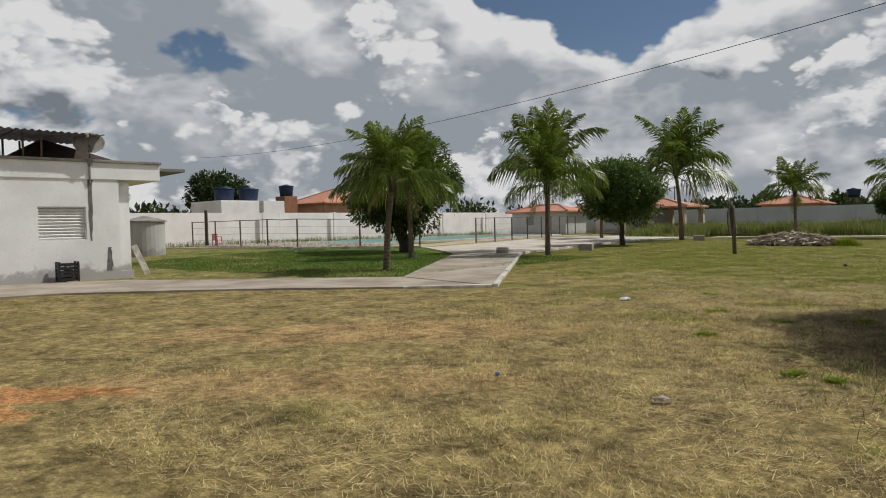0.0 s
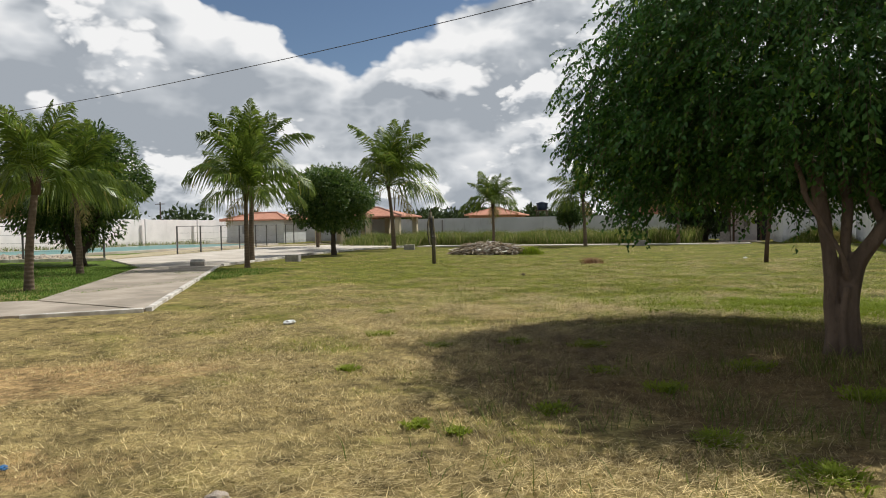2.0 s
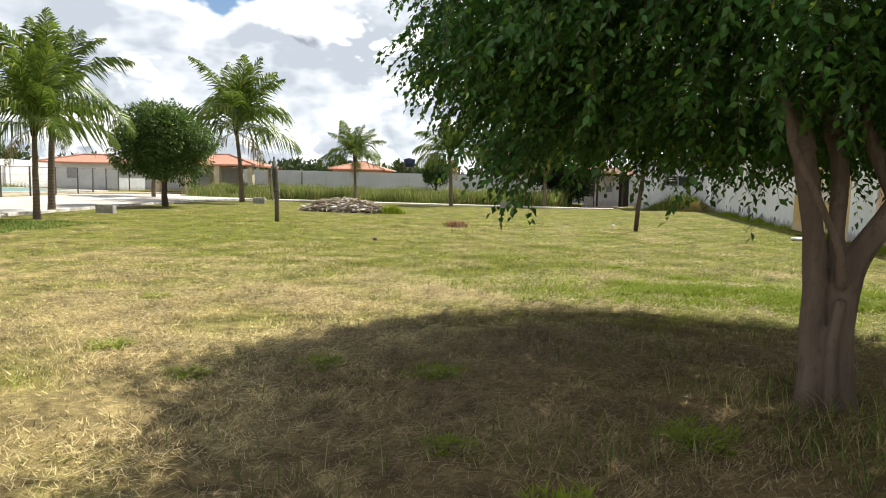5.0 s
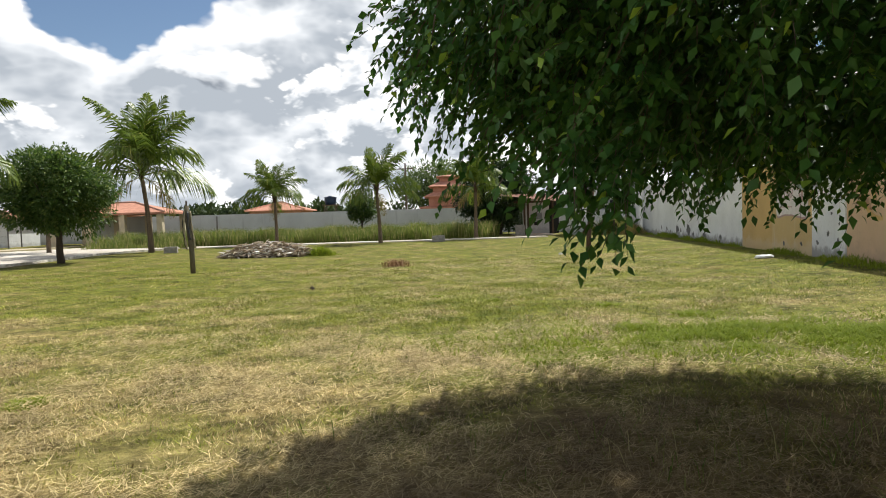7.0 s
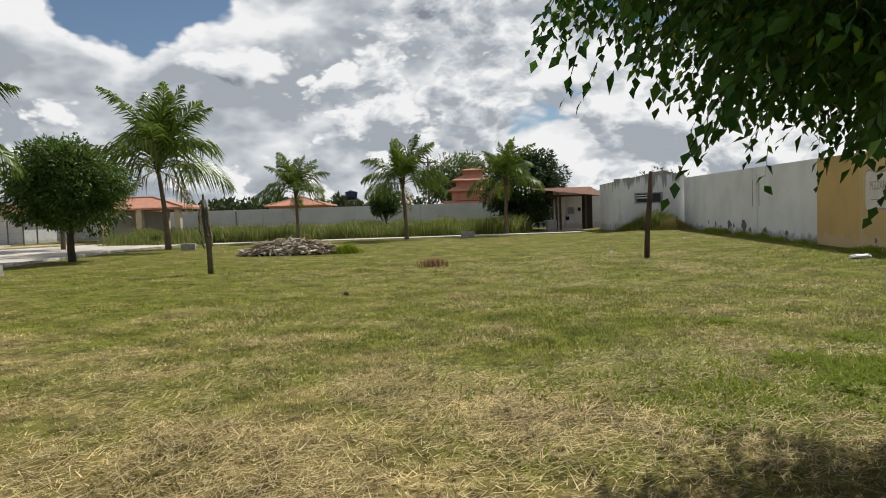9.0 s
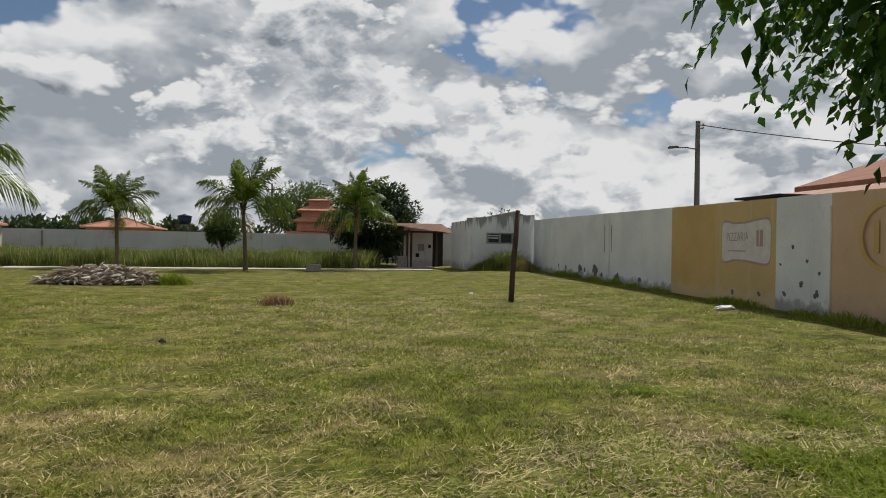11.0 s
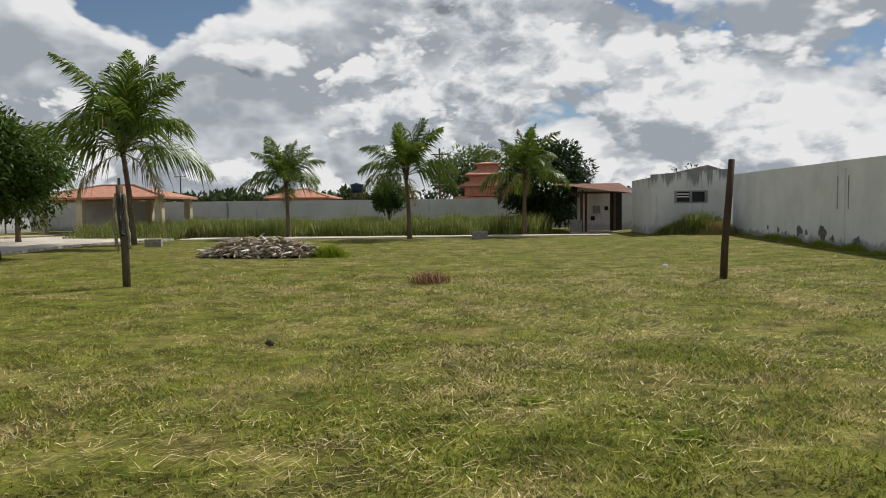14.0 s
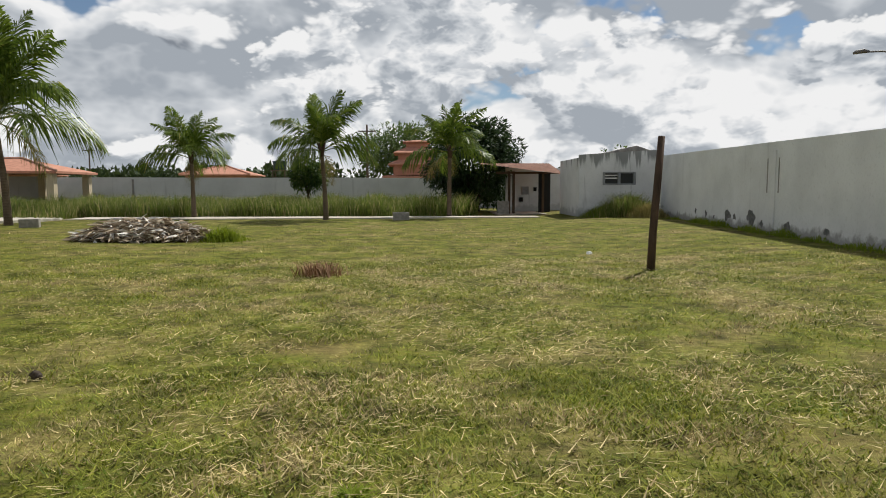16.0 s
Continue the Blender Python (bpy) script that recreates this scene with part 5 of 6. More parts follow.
# ---- trees ----
def broad_tree(name, x, y, trunk_h, r, zc, rz, nleaf, size, material, label, bark_mat=M_DARKBARK, trunk_r=0.13, squash=1.0, stems=1, seed=1, lumps=0.35):
    g = np.random.default_rng(seed)
    rnd = random.Random(seed)
    t = thing(name, pose(x, y, gh(x, y) - 0.03), label, "tree")
    bm = bmesh.new()
    heads = []
    for s in range(stems):
        a = 2 * math.pi * s / max(1, stems) + 0.4
        lean = 0.0 if stems == 1 else 0.5
        top = Vector((math.cos(a) * lean, math.sin(a) * lean, trunk_h))
        off = Vector((math.cos(a), math.sin(a), 0)) * (0.0 if stems == 1 else trunk_r * 0.9)
        pts = curve_pts([off, off + Vector((rnd.uniform(-.06, .06), rnd.uniform(-.06, .06), trunk_h * 0.5)), top], 4)
        tube(bm, pts, lerp_list(trunk_r, trunk_r * 0.7, len(pts)), 10, 0.15)
        heads.append(top)
    part("trunk", bm, bark_mat, t, "", True)
    for i in range(7):
        h = heads[i % len(heads)]
        a = 2 * math.pi * i / 7 + rnd.uniform(-.3, .3)
        e = Vector((math.cos(a) * r * 0.6, math.sin(a) * r * 0.6, zc + rnd.uniform(-0.1, 0.5) * rz))
        pts = curve_pts([h - Vector((0, 0, 0.12)), h.lerp(e, 0.5) + Vector((0, 0, 0.2)), e], 3)
        bm = bmesh.new()
        tube(bm, pts, lerp_list(trunk_r * 0.55, 0.02, len(pts)), 6)
        part("limb", bm, bark_mat, t, "", True)
    # leaf sprays gathered on uneven lumps
    nl = 70
    d = unit(g.normal(0, 1, (nl, 3)))
    C = d * np.array([r, r, rz]) * g.uniform(0.45, 0.86, (nl, 1)) + [0, 0, zc]
    R = g.uniform(0.22, lumps, (nl, 1)) * r
    pick = g.integers(0, nl, nleaf)
    q = unit(g.normal(0, 1, (nleaf, 3))) * g.uniform(0.35, 1.0, (nleaf, 1)) ** 0.5
    P = C[pick] + q * R[pick] * [1, 1, 0.85]
    D = unit(P - [0, 0, zc]) * 0.6 + q * 0.5 + g.normal(0, 0.5, (nleaf, 3)) - [0, 0, 0.25]
    U = g.normal(0, 0.6, (nleaf, 3)) + [0, 0, 1]
    leaves("crown", P, D, U, g.uniform(0.7, 1.3, nleaf) * size, g.uniform(0.3, 0.5, nleaf) * size, material, t)
    return t


broad_tree("tree", -17.0, 28.6, 1.35, 2.5, 3.1, 2.0, 24000, 0.19, M_NEEM, "round-crowned leafy tree with a short dark trunk", trunk_r=0.16, seed=3)
broad_tree("tree", -24.3, 18.2, 1.1, 3.2, 3.7, 2.7, 28000, 0.22, M_NEEM, "broad leafy tree with several dark stems", trunk_r=0.17, stems=3, seed=4)
broad_tree("tree", -7.2, 52.0, 1.3, 1.35, 2.5, 1.15, 4500, 0.22, M_NEEM, "small round tree before the far wall", trunk_r=0.1, seed=5)
broad_tree("tree", 3.4, 54.0, 1.0, 3.5, 3.2, 3.1, 20000, 0.30, M_DARKLEAF, "large dense dark green tree near the porch", trunk_r=0.22, seed=6, stems=2)
broad_tree("tree", -2.5, 95.0, 3.0, 6.5, 6.0, 3.0, 7000, 0.55, M_ACACIA, "wide airy tree beyond the boundary wall", trunk_r=0.25, seed=8)
broad_tree("tree", 17.0, 66.0, 1.6, 4.4, 2.7, 1.2, 4000, 0.40, M_ACACIA, "thin airy tree beyond the washroom", trunk_r=0.18, seed=9)
broad_tree("tree", -61.0, 28.5, 2.2, 3.0, 4.4, 2.9, 8000, 0.45, M_FAR, "bushy tree behind the pool wall", trunk_r=0.22, seed=11)
broad_tree("tree", -62.0, 16.0, 2.0, 3.8, 3.6, 2.6, 6000, 0.45, M_FAR, "bushy tree behind the pool wall", trunk_r=0.22, seed=12)


def near_tree():
    g = np.random.default_rng(21)
    bx, by = 2.75, 2.5
    t = thing("tree", pose(bx, by, gh(bx, by) - 0.02), "spreading fig tree with a forked grey trunk", "tree")

    def limb(name, ctrl, r0, r1, n=6, wob=0.3, sides=12):
        pts = curve_pts(ctrl, n)
        bm = bmesh.new()
        tube(bm, pts, lerp_list(r0, r1, len(pts)), sides, wob)
        return part(name, bm, M_BARK, t, "", True)

    # fused, grooved bole that forks at hip height, its joints grown together
    bm = bmesh.new()
    for ctrl, radii in (
            ([(0.085, -0.03, -0.14), (0.075, -0.01, 0.2), (0.085, 0.02, 0.55), (0.13, 0.05, 0.88), (0.33, 0.09, 1.2), (0.60, 0.2, 1.58), (0.8, 0.32, 1.8)], (0.16, 0.082)),
            ([(-0.085, 0.05, -0.14), (-0.075, 0.04, 0.3), (-0.085, 0.05, 0.8), (-0.12, 0.07, 1.2), (-0.19, 0.15, 1.7)], (0.14, 0.075)),
            ([(0.04, 0.08, 0.6), (0.05, 0.12, 1.0), (0.10, 0.24, 1.45), (0.11, 0.45, 1.8)], (0.09, 0.06)),
            ([(0.05, -0.02, 0.78), (-0.03, -0.13, 1.02), (-0.20, -0.20, 1.32), (-0.36, -0.23, 1.6), (-0.38, -0.22, 1.75)], (0.045, 0.032)),
            ([(0.02, -0.10, -0.14), (-0.01, -0.09, 0.3), (0.03, -0.07, 0.7)], (0.075, 0.04))):
        p = curve_pts(ctrl, 6)
        tube(bm, p, [r * (1 + 0.35 * max(0.0, 1 - i / 5)) for i, r in enumerate(lerp_list(radii[0] * 0.60, radii[1] * 0.9, len(p), 0.8))], 14, 0.3)
    bole = part("trunk", bm, M_BARK, t, "fused and grooved grey-brown bole", True)
    mod = bole.modifiers.new("grown", "REMESH")
    mod.mode = "VOXEL"
    mod.voxel_size = 0.016
    mod.use_smooth_shade = True
    mod = bole.modifiers.new("worn", "SMOOTH")
    mod.factor = 0.5
    mod.iterations = 6
    limb("limb", [(0.58, 0.19, 1.55), (0.8, 0.32, 1.8), (1.1, 0.52, 2.12), (1.6, 1.0, 2.7)], 0.082, 0.045)
    limb("limb", [(-0.17, 0.13, 1.6), (-0.22, 0.2, 1.85), (-0.32, 0.36, 2.15), (-0.6, 0.9, 2.8)], 0.075, 0.045)
    limb("limb", [(-0.37, -0.23, 1.65), (-0.40, -0.22, 1.8), (-0.5, -0.2, 2.1)], 0.032, 0.018)
    limb("limb", [(0.11, 0.4, 1.72), (0.11, 0.6, 2.0), (0.1, 1.4, 2.9)], 0.06, 0.04)
    limb("limb", [(0.40, 0.12, 1.32), (0.30, 0.3, 1.7), (0.35, 0.7, 2.3)], 0.055, 0.03)
    limb("limb", [(0.62, 0.2, 1.6), (1.3, 0.1, 1.95), (2.0, 0.3, 2.3)], 0.05, 0.02)
    # crown: sprays of drooping leaves over a low dome
    cx, cy, zc = 0.34, 1.70, 2.85
    n = 12500
    d = unit(g.normal(0, 1, (n, 3)))
    rad = g.uniform(0.30, 1.0, (n, 1)) ** 0.42
    wobble = np.array([0.97 + 0.20 * noise.noise((v[0] * 2.6, v[1] * 2.6, v[2] * 2.6)) + 0.13 * noise.noise((v[0] * 6 + 3, v[1] * 6, v[2] * 6)) for v in d])[:, None]
    az = np.arctan2(d[:, 1:2], d[:, 0:1])
    cut = 1 - 0.14 * np.exp(-((az + 2.25) / 0.55) ** 2)
    ext = np.where(d[:, 2:3] > 0, 2.35, 1.25)
    # the upper half is a full, blunt dome
    hz, vz = np.hypot(d[:, 0:1], d[:, 1:2]), np.clip(d[:, 2:3], 0, 1)
    blunt = (hz ** 2.7 + vz ** 2.7) ** (-1 / 2.7)
    d = d * np.where(d[:, 2:3] > 0, blunt, 1.0)
    A = d * np.concatenate([np.repeat(3.30 * (1 - 0.06 * np.clip(d[:, 2:3], 0, 1)) * cut, 2, 1), ext], 1) * rad * wobble + [cx, cy, zc]
    A[:, :2] += np.clip(A[:, 2:3] - zc, 0, 3) * [[0.0, 0.10]]
    horiz = np.hypot(A[:, 0] - cx, A[:, 1] - cy)
    # the underside is hollow round the trunk and hangs at the rim
    floor = 1.50 + 0.55 * np.clip(1.2 - horiz / 2.2, 0, 1) + g.normal(0, 0.12, n)
    A[:, 2] = np.maximum(A[:, 2], floor)
    keep = ~((np.hypot(A[:, 0], A[:, 1]) < 1.0) & (A[:, 2] < 2.05))
    A = A[keep]
    # a branch that hangs low at the rim, and lesser ones beside it
    H = np.concatenate([np.stack([g.normal(x, w, m), g.normal(y, w, m), g.uniform(z0, z1, m)], 1) for x, y, w, z0, z1, m in ((-1.95, 0.7, 0.13, 1.5, 2.1, 60), (0.95, -0.6, 0.2, 1.3, 2.0, 50), (2.0, 0.0, 0.25, 1.3, 2.0, 50), (-2.2, 1.7, 0.2, 1.95, 2.5, 45), (-0.35, 0.9, 0.1, 1.6, 2.0, 14))])
    A = np.concatenate([A, H])
    n = len(A)
    out = unit(np.stack([A[:, 0] - cx, A[:, 1] - cy, np.zeros(n)], 1) + 1e-3)
    axis = unit(out * 0.7 + g.normal(0, 0.55, (n, 3)) + [0, 0, -0.35])
    length = g.uniform(0.22, 0.50, (n, 1))
    k = 17
    s = np.linspace(0.05, 1, k)[None, :, None]
    S = A[:, None] + axis[:, None] * length[:, None] * s - np.array([0, 0, 1.0]) * (length[:, None] * 0.55 * s ** 2)
    side = unit(np.cross(axis, [0, 0, 1.0]))
    alt = np.where(np.arange(k) % 2 == 0, 1.0, -1.0)[None, :, None]
    D = side[:, None] * alt * 0.75 + axis[:, None] * 0.5 + np.array([0, 0, -0.55]) + g.normal(0, 0.28, (n, k, 3))
    U = np.array([0, 0, 1.0]) + g.normal(0, 0.45, (n, k, 3))
    P = S.reshape(-1, 3)
    D = unit(D.reshape(-1, 3))
    U = U.reshape(-1, 3)
    ln = g.uniform(0.052, 0.088, len(P))
    low = P[:, 2] < 1.0
    P, D, U, ln = P[~low], D[~low], U[~low], ln[~low]
    # the leaves of the low outer sprays are single parts
    near = np.where((P[:, 0] < -1.7) & (P[:, 2] < 1.95) & (P[:, 1] > 0.4))[0][:280]
    mask = np.ones(len(P), bool)
    mask[near] = False
    leaves("crown", P[mask], D[mask], U[mask], ln[mask], ln[mask] * 0.56, M_FICUS, t, 0.14)
    twigs_V, twigs_F = [], []
    T = S[:, ::4]
    w = np.array([0.004, 0.004, 0.0])
    for j in range(T.shape[1] - 1):
        a, b = T[:, j], T[:, j + 1]
        o = len(twigs_V) * 0 + sum(len(v) for v in twigs_V)
        q = np.stack([a - w, a + w, b], 1).reshape(-1, 3)
        twigs_V.append(q)
        twigs_F.append(np.arange(len(q)).reshape(-1, 3) + o)
    fast_mesh("twig_spray", np.concatenate(twigs_V), np.concatenate(twigs_F), M_BARK, t)["kind"] = "stuff"
    V = [(0, 0, 0), (0.42, 0.28, 0.04), (0.42, -0.28, 0.04), (1, 0, -0.12), (0.42, 0, 0)]
    me = bpy.data.meshes.new("leaf")
    me.from_pydata(V, [], [(0, 4, 1), (0, 2, 4), (1, 4, 3), (4, 2, 3)])
    me.materials.append(M_FICUS)
    for i in near:
        dd = Vector(D[i])
        sd = dd.cross(Vector(U[i])).normalized()
        up = sd.cross(dd)
        m = Matrix((dd, -sd, up)).transposed().to_4x4()
        ob = new("leaf", me)
        ob.parent = t
        ob.matrix_basis = Matrix.Translation(P[i]) @ m @ Matrix.Scale(float(ln[i]), 4)


near_tree()


# ---- palms ----
def frond_mesh(name, e0, bend, twist, droop, material, seed, n=46, dens=1.0):
    """A frond one metre long: arching rib with two rows of leaflets."""
    g = np.random.default_rng(seed)
    steps = 24
    p = np.zeros(3)
    pts, tans = [], []
    for i in range(steps + 1):
        s = i / steps
        a = e0 - bend * s ** 1.4
        tan = np.array([math.cos(a), 0.12 * twist * s, math.sin(a)])
        tan /= np.linalg.norm(tan)
        pts.append(p.copy())
        tans.append(tan)
        p = p + tan / steps
    V, F = [], []

    def add(vs, fs):
        o = len(V)
        V.extend(vs)
        F.extend([tuple(o + q for q in f) for f in fs])

    for i in range(steps):
        r0, r1 = 0.013 * (1 - i / steps) + 0.002, 0.013 * (1 - (i + 1) / steps) + 0.002
        sd = np.array([0, 1.0, 0])
        up = np.cross(tans[i], sd)
        a, b = pts[i], pts[i + 1]
        add([a + sd * r0, a - sd * r0, a - up * r0, b + sd * r1, b - sd * r1, b - up * r1],
            [(0, 3, 4), (0, 4, 1), (1, 4, 5), (1, 5, 2), (2, 5, 3), (2, 3, 0)])
    for i in range(n):
        s = 0.14 + 0.86 * i / (n - 1)
        f = s * steps
        j = min(int(f), steps - 1)
        base = pts[j] + (pts[j + 1] - pts[j]) * (f - j)
        tan = tans[j]
        ll = 0.43 * (math.sin(math.pi * min(1, 0.18 + 0.80 * s)) ** 0.7) * (1 - 0.35 * s)
        for sgn in (-1, 1):
            if g.random() > dens:
                continue
            sd = np.array([0, sgn, 0.0])
            up = np.cross(tan, np.array([0, 1.0, 0])) * -1
            d = sd * 0.72 + tan * (0.62 + 0.4 * s) + up * g.uniform(-0.15, 0.35) + g.normal(0, 0.08, 3)
            d /= np.linalg.norm(d)
            l1 = ll * g.uniform(0.85, 1.12)
            m1 = base + d * l1 * 0.5
            tip = base + d * l1 * 0.93 - np.array([0, 0, (0.08 + 0.8 * droop) * l1 * g.uniform(0.5, 1.1)])
            w = tan * 0.0115
            add([base - w * 0.6, base + w * 0.6, m1 + w, m1 - w, tip], [(0, 1, 2), (0, 2, 3), (3, 2, 4)])
    me = bpy.data.meshes.new(name)
    me.from_pydata([tuple(v) for v in V], [], F)
    me.materials.append(material)
    me.update()
    return me


FRONDS = [frond_mesh("frond", radians(86), radians(34), 0.4, 0.25, M_FROND, 1),
          frond_mesh("frond", radians(72), radians(58), -0.6, 0.45, M_FROND, 2),
          frond_mesh("frond", radians(56), radians(80), 0.7, 0.6, M_FROND, 3),
          frond_mesh("frond", radians(38), radians(88), -0.5, 0.8, M_FROND, 4),
          frond_mesh("frond", radians(18), radians(80), 0.5, 0.95, M_FROND, 5, 46, 0.9),
          frond_mesh("frond", radians(-25), radians(58), 0.3, 0.8, M_FROND_DRY, 6, 40, 0.8)]


def palm(x, y, trunk_h, frond_l, seed, label, lean=(0.0, 0.0), r=0.16, dry=2, count=20, sparse=False):
    rnd = random.Random(seed)
    t = thing("palm_tree", pose(x, y, gh(x, y) - 0.03), label, "palm tree", "palms of the garden")
    top = Vector((lean[0], lean[1], trunk_h))
    pts = curve_pts([(0, 0, -0.1), (lean[0] * 0.15, lean[1] * 0.15, trunk_h * 0.35), (lean[0] * 0.55, lean[1] * 0.55, trunk_h * 0.7), top], 6)
    rad = [r * 0.8 * (1.3 - 0.6 * (i / (len(pts) - 1)) ** 0.4) for i in range(len(pts))]
    bm = bmesh.new()
    tube(bm, pts, rad, 12, 0.12)
    part("trunk", bm, M_PALMBARK, t, "", True)
    # fibrous crown shaft
    bm = bmesh.new()
    for i in range(9):
        a = i * 2.4
        o = Vector((math.cos(a), math.sin(a), 0)) * r * 0.6
        tube(bm, [top + o * 0.5 - Vector((0, 0, 0.25)), top + o + Vector((0, 0, 0.15)), top + o * 2.0 + Vector((0, 0, 0.42))], [0.06, 0.06, 0.02], 6)
    part("crown_shaft", bm, M_POST, t, "brown fibrous leaf bases", True)
    a = rnd.uniform(0, 6.28)
    for i in range(count):
        f = i / (count - 1)
        kind = min(4, int(f ** 1.25 * 5))
        a += 2.399 + rnd.uniform(-.25, .25)
        m = Matrix.Translation(top + Vector((0, 0, 0.12 * (1 - f)))) @ Matrix.Rotation(a, 4, "Z") @ Matrix.Rotation(rnd.uniform(-.35, .35), 4, "X") @ Matrix.Rotation(rnd.uniform(-.12, .12), 4, "Y")
        ob = new("frond", FRONDS[kind])
        ob.parent = t
        s = frond_l * rnd.uniform(0.86, 1.05) * (0.92 if kind == 0 else 1.0)
        ob.matrix_basis = m @ Matrix.Scale(s, 4)
    for i in range((dry + 1) // 2):
        a = rnd.uniform(0, 6.28)
        ob = new("frond", FRONDS[5])
        ob.parent = t
        ob["label"] = "yellowed hanging frond"
        ob.matrix_basis = Matrix.Translation(top) @ Matrix.Rotation(a, 4, "Z") @ Matrix.Scale(frond_l * rnd.uniform(0.5, 0.75), 4)
    return t


palm(-14.8, 7.85, 2.75, 2.45, 31, "short coconut palm with a thick green crown", (0.25, 0.1), 0.14, 2, 22)
palm(-19.2, 13.5, 3.0, 2.8, 32, "short coconut palm with a thick green crown", (-0.2, 0.1), 0.15, 2, 22)
palm(-14.9, 17.5, 2.9, 2.75, 33, "bright green young coconut palm beside the path", (0.0, 0.0), 0.13, 1, 20)
palm(-17.35, 21.3, 4.2, 3.5, 34, "tall coconut palm with upright dark fronds", (0.1, 0.1), 0.16, 1, 18)
palm(-17.35, 38.0, 4.4, 5.0, 35, "tall coconut palm with long arching fronds", (-0.35, 0.0), 0.19, 3, 19)
palm(-12.0, 45.0, 3.1, 3.0, 36, "coconut palm rising from the tall grass", (-0.05, 0.0), 0.15, 3, 18)
palm(-4.7, 42.1, 3.3, 3.2, 37, "coconut palm beside the footpath", (-0.15, 0.0), 0.16, 2, 18)
palm(1.4, 45.2, 3.4, 3.0, 38, "coconut palm with drooping grey skirt near the porch", (0.05, 0.0), 0.16, 4, 15)
palm(-24.5, 40.0, 3.4, 3.2, 39, "drooping coconut palm behind the round tree", (0.1, 0.0), 0.16, 4, 18)


# ---- posts and loose things on the field ----
def leaning_post():
    bm = bmesh.new()
    z = gh(4.3, 21.85)
    tube(bm, [(4.3, 21.85, z - 0.3), (4.36, 21.93, z + 0.7), (4.47, 22.06, z + 1.6), (4.57, 22.19, z + 2.52)], [0.08, 0.075, 0.072, 0.07], 10, 0.12)
    tagged(part("timber_post", bm, M_POST, None, "", True), "dark weathered timber post leaning in the grass", "post", "net posts")


leaning_post()


def draped_post():
    x, y = -8.22, 20.87
    t = thing("timber_post", pose(x, y, gh(x, y)), "weathered timber post hung with frayed rope and cloth", "post", "net posts")
    bm = bmesh.new()
    tube(bm, [(0, 0, -0.3), (-0.06, 0.1, 0.8), (-0.18, 0.2, 1.6), (-0.22, 0.25, 2.12)], [0.08, 0.08, 0.075, 0.07], 10, 0.15)
    part("shaft", bm, M_GREYPOST, t, "", True)
    bm = bmesh.new()
    tube(bm, [(-0.22, 0.25, 2.1), (-0.22, 0.25, 2.28)], [0.03, 0.03], 8)
    part("bolt", bm, M_METAL, t)
    for i in range(6):
        a = i * 1.05
        o = Vector((math.cos(a), math.sin(a), 0)) * 0.11
        b = random.uniform(0.5, 1.1)
        bm = bmesh.new()
        pts = curve_pts([Vector((-0.2, 0.23, 1.95)) + o * 0.9, Vector((-0.2, 0.2, 1.5)) + o * 1.25, Vector((-0.14, 0.15, 1.1)) + o * 1.35, Vector((-0.08, 0.1, b)) + o * 1.2], 4)
        tube(bm, pts, [0.028 + 0.014 * math.sin(j * 1.7 + i) for j in range(len(pts))], 6)
        part("rope", bm, M_ROPE if i % 2 == 0 else M_BLACK, t, "", True)


draped_post()


def cement_block(x, y, rz, s, label, tilt=0):
    bm = bmesh.new()
    box(bm, (-0.32 * s, -0.16 * s, -0.03), (0.32 * s, 0.16 * s, 0.30 * s), 0.03)
    for v in bm.verts:
        v.co += Vector(v.co) * 0.06 * noise.noise(v.co * 6)
    ob = part("cement_block", bm, M_BLOCK)
    ob.matrix_world = pose(x, y, gh(x, y), tilt, 0, rz)
    tagged(ob, label, "block")


cement_block(-15.55, 21.95, 8, 1.05, "pale cement block lying in the grass")
cement_block(-15.55, 36.4, 15, 1.1, "dark cement block by the footpath")
cement_block(-1.05, 41.7, 5, 1.2, "weathered cement block by the footpath")
cement_block(-17.6, 17.9, 30, 0.9, "broken cement lump at the end of the path", 20)


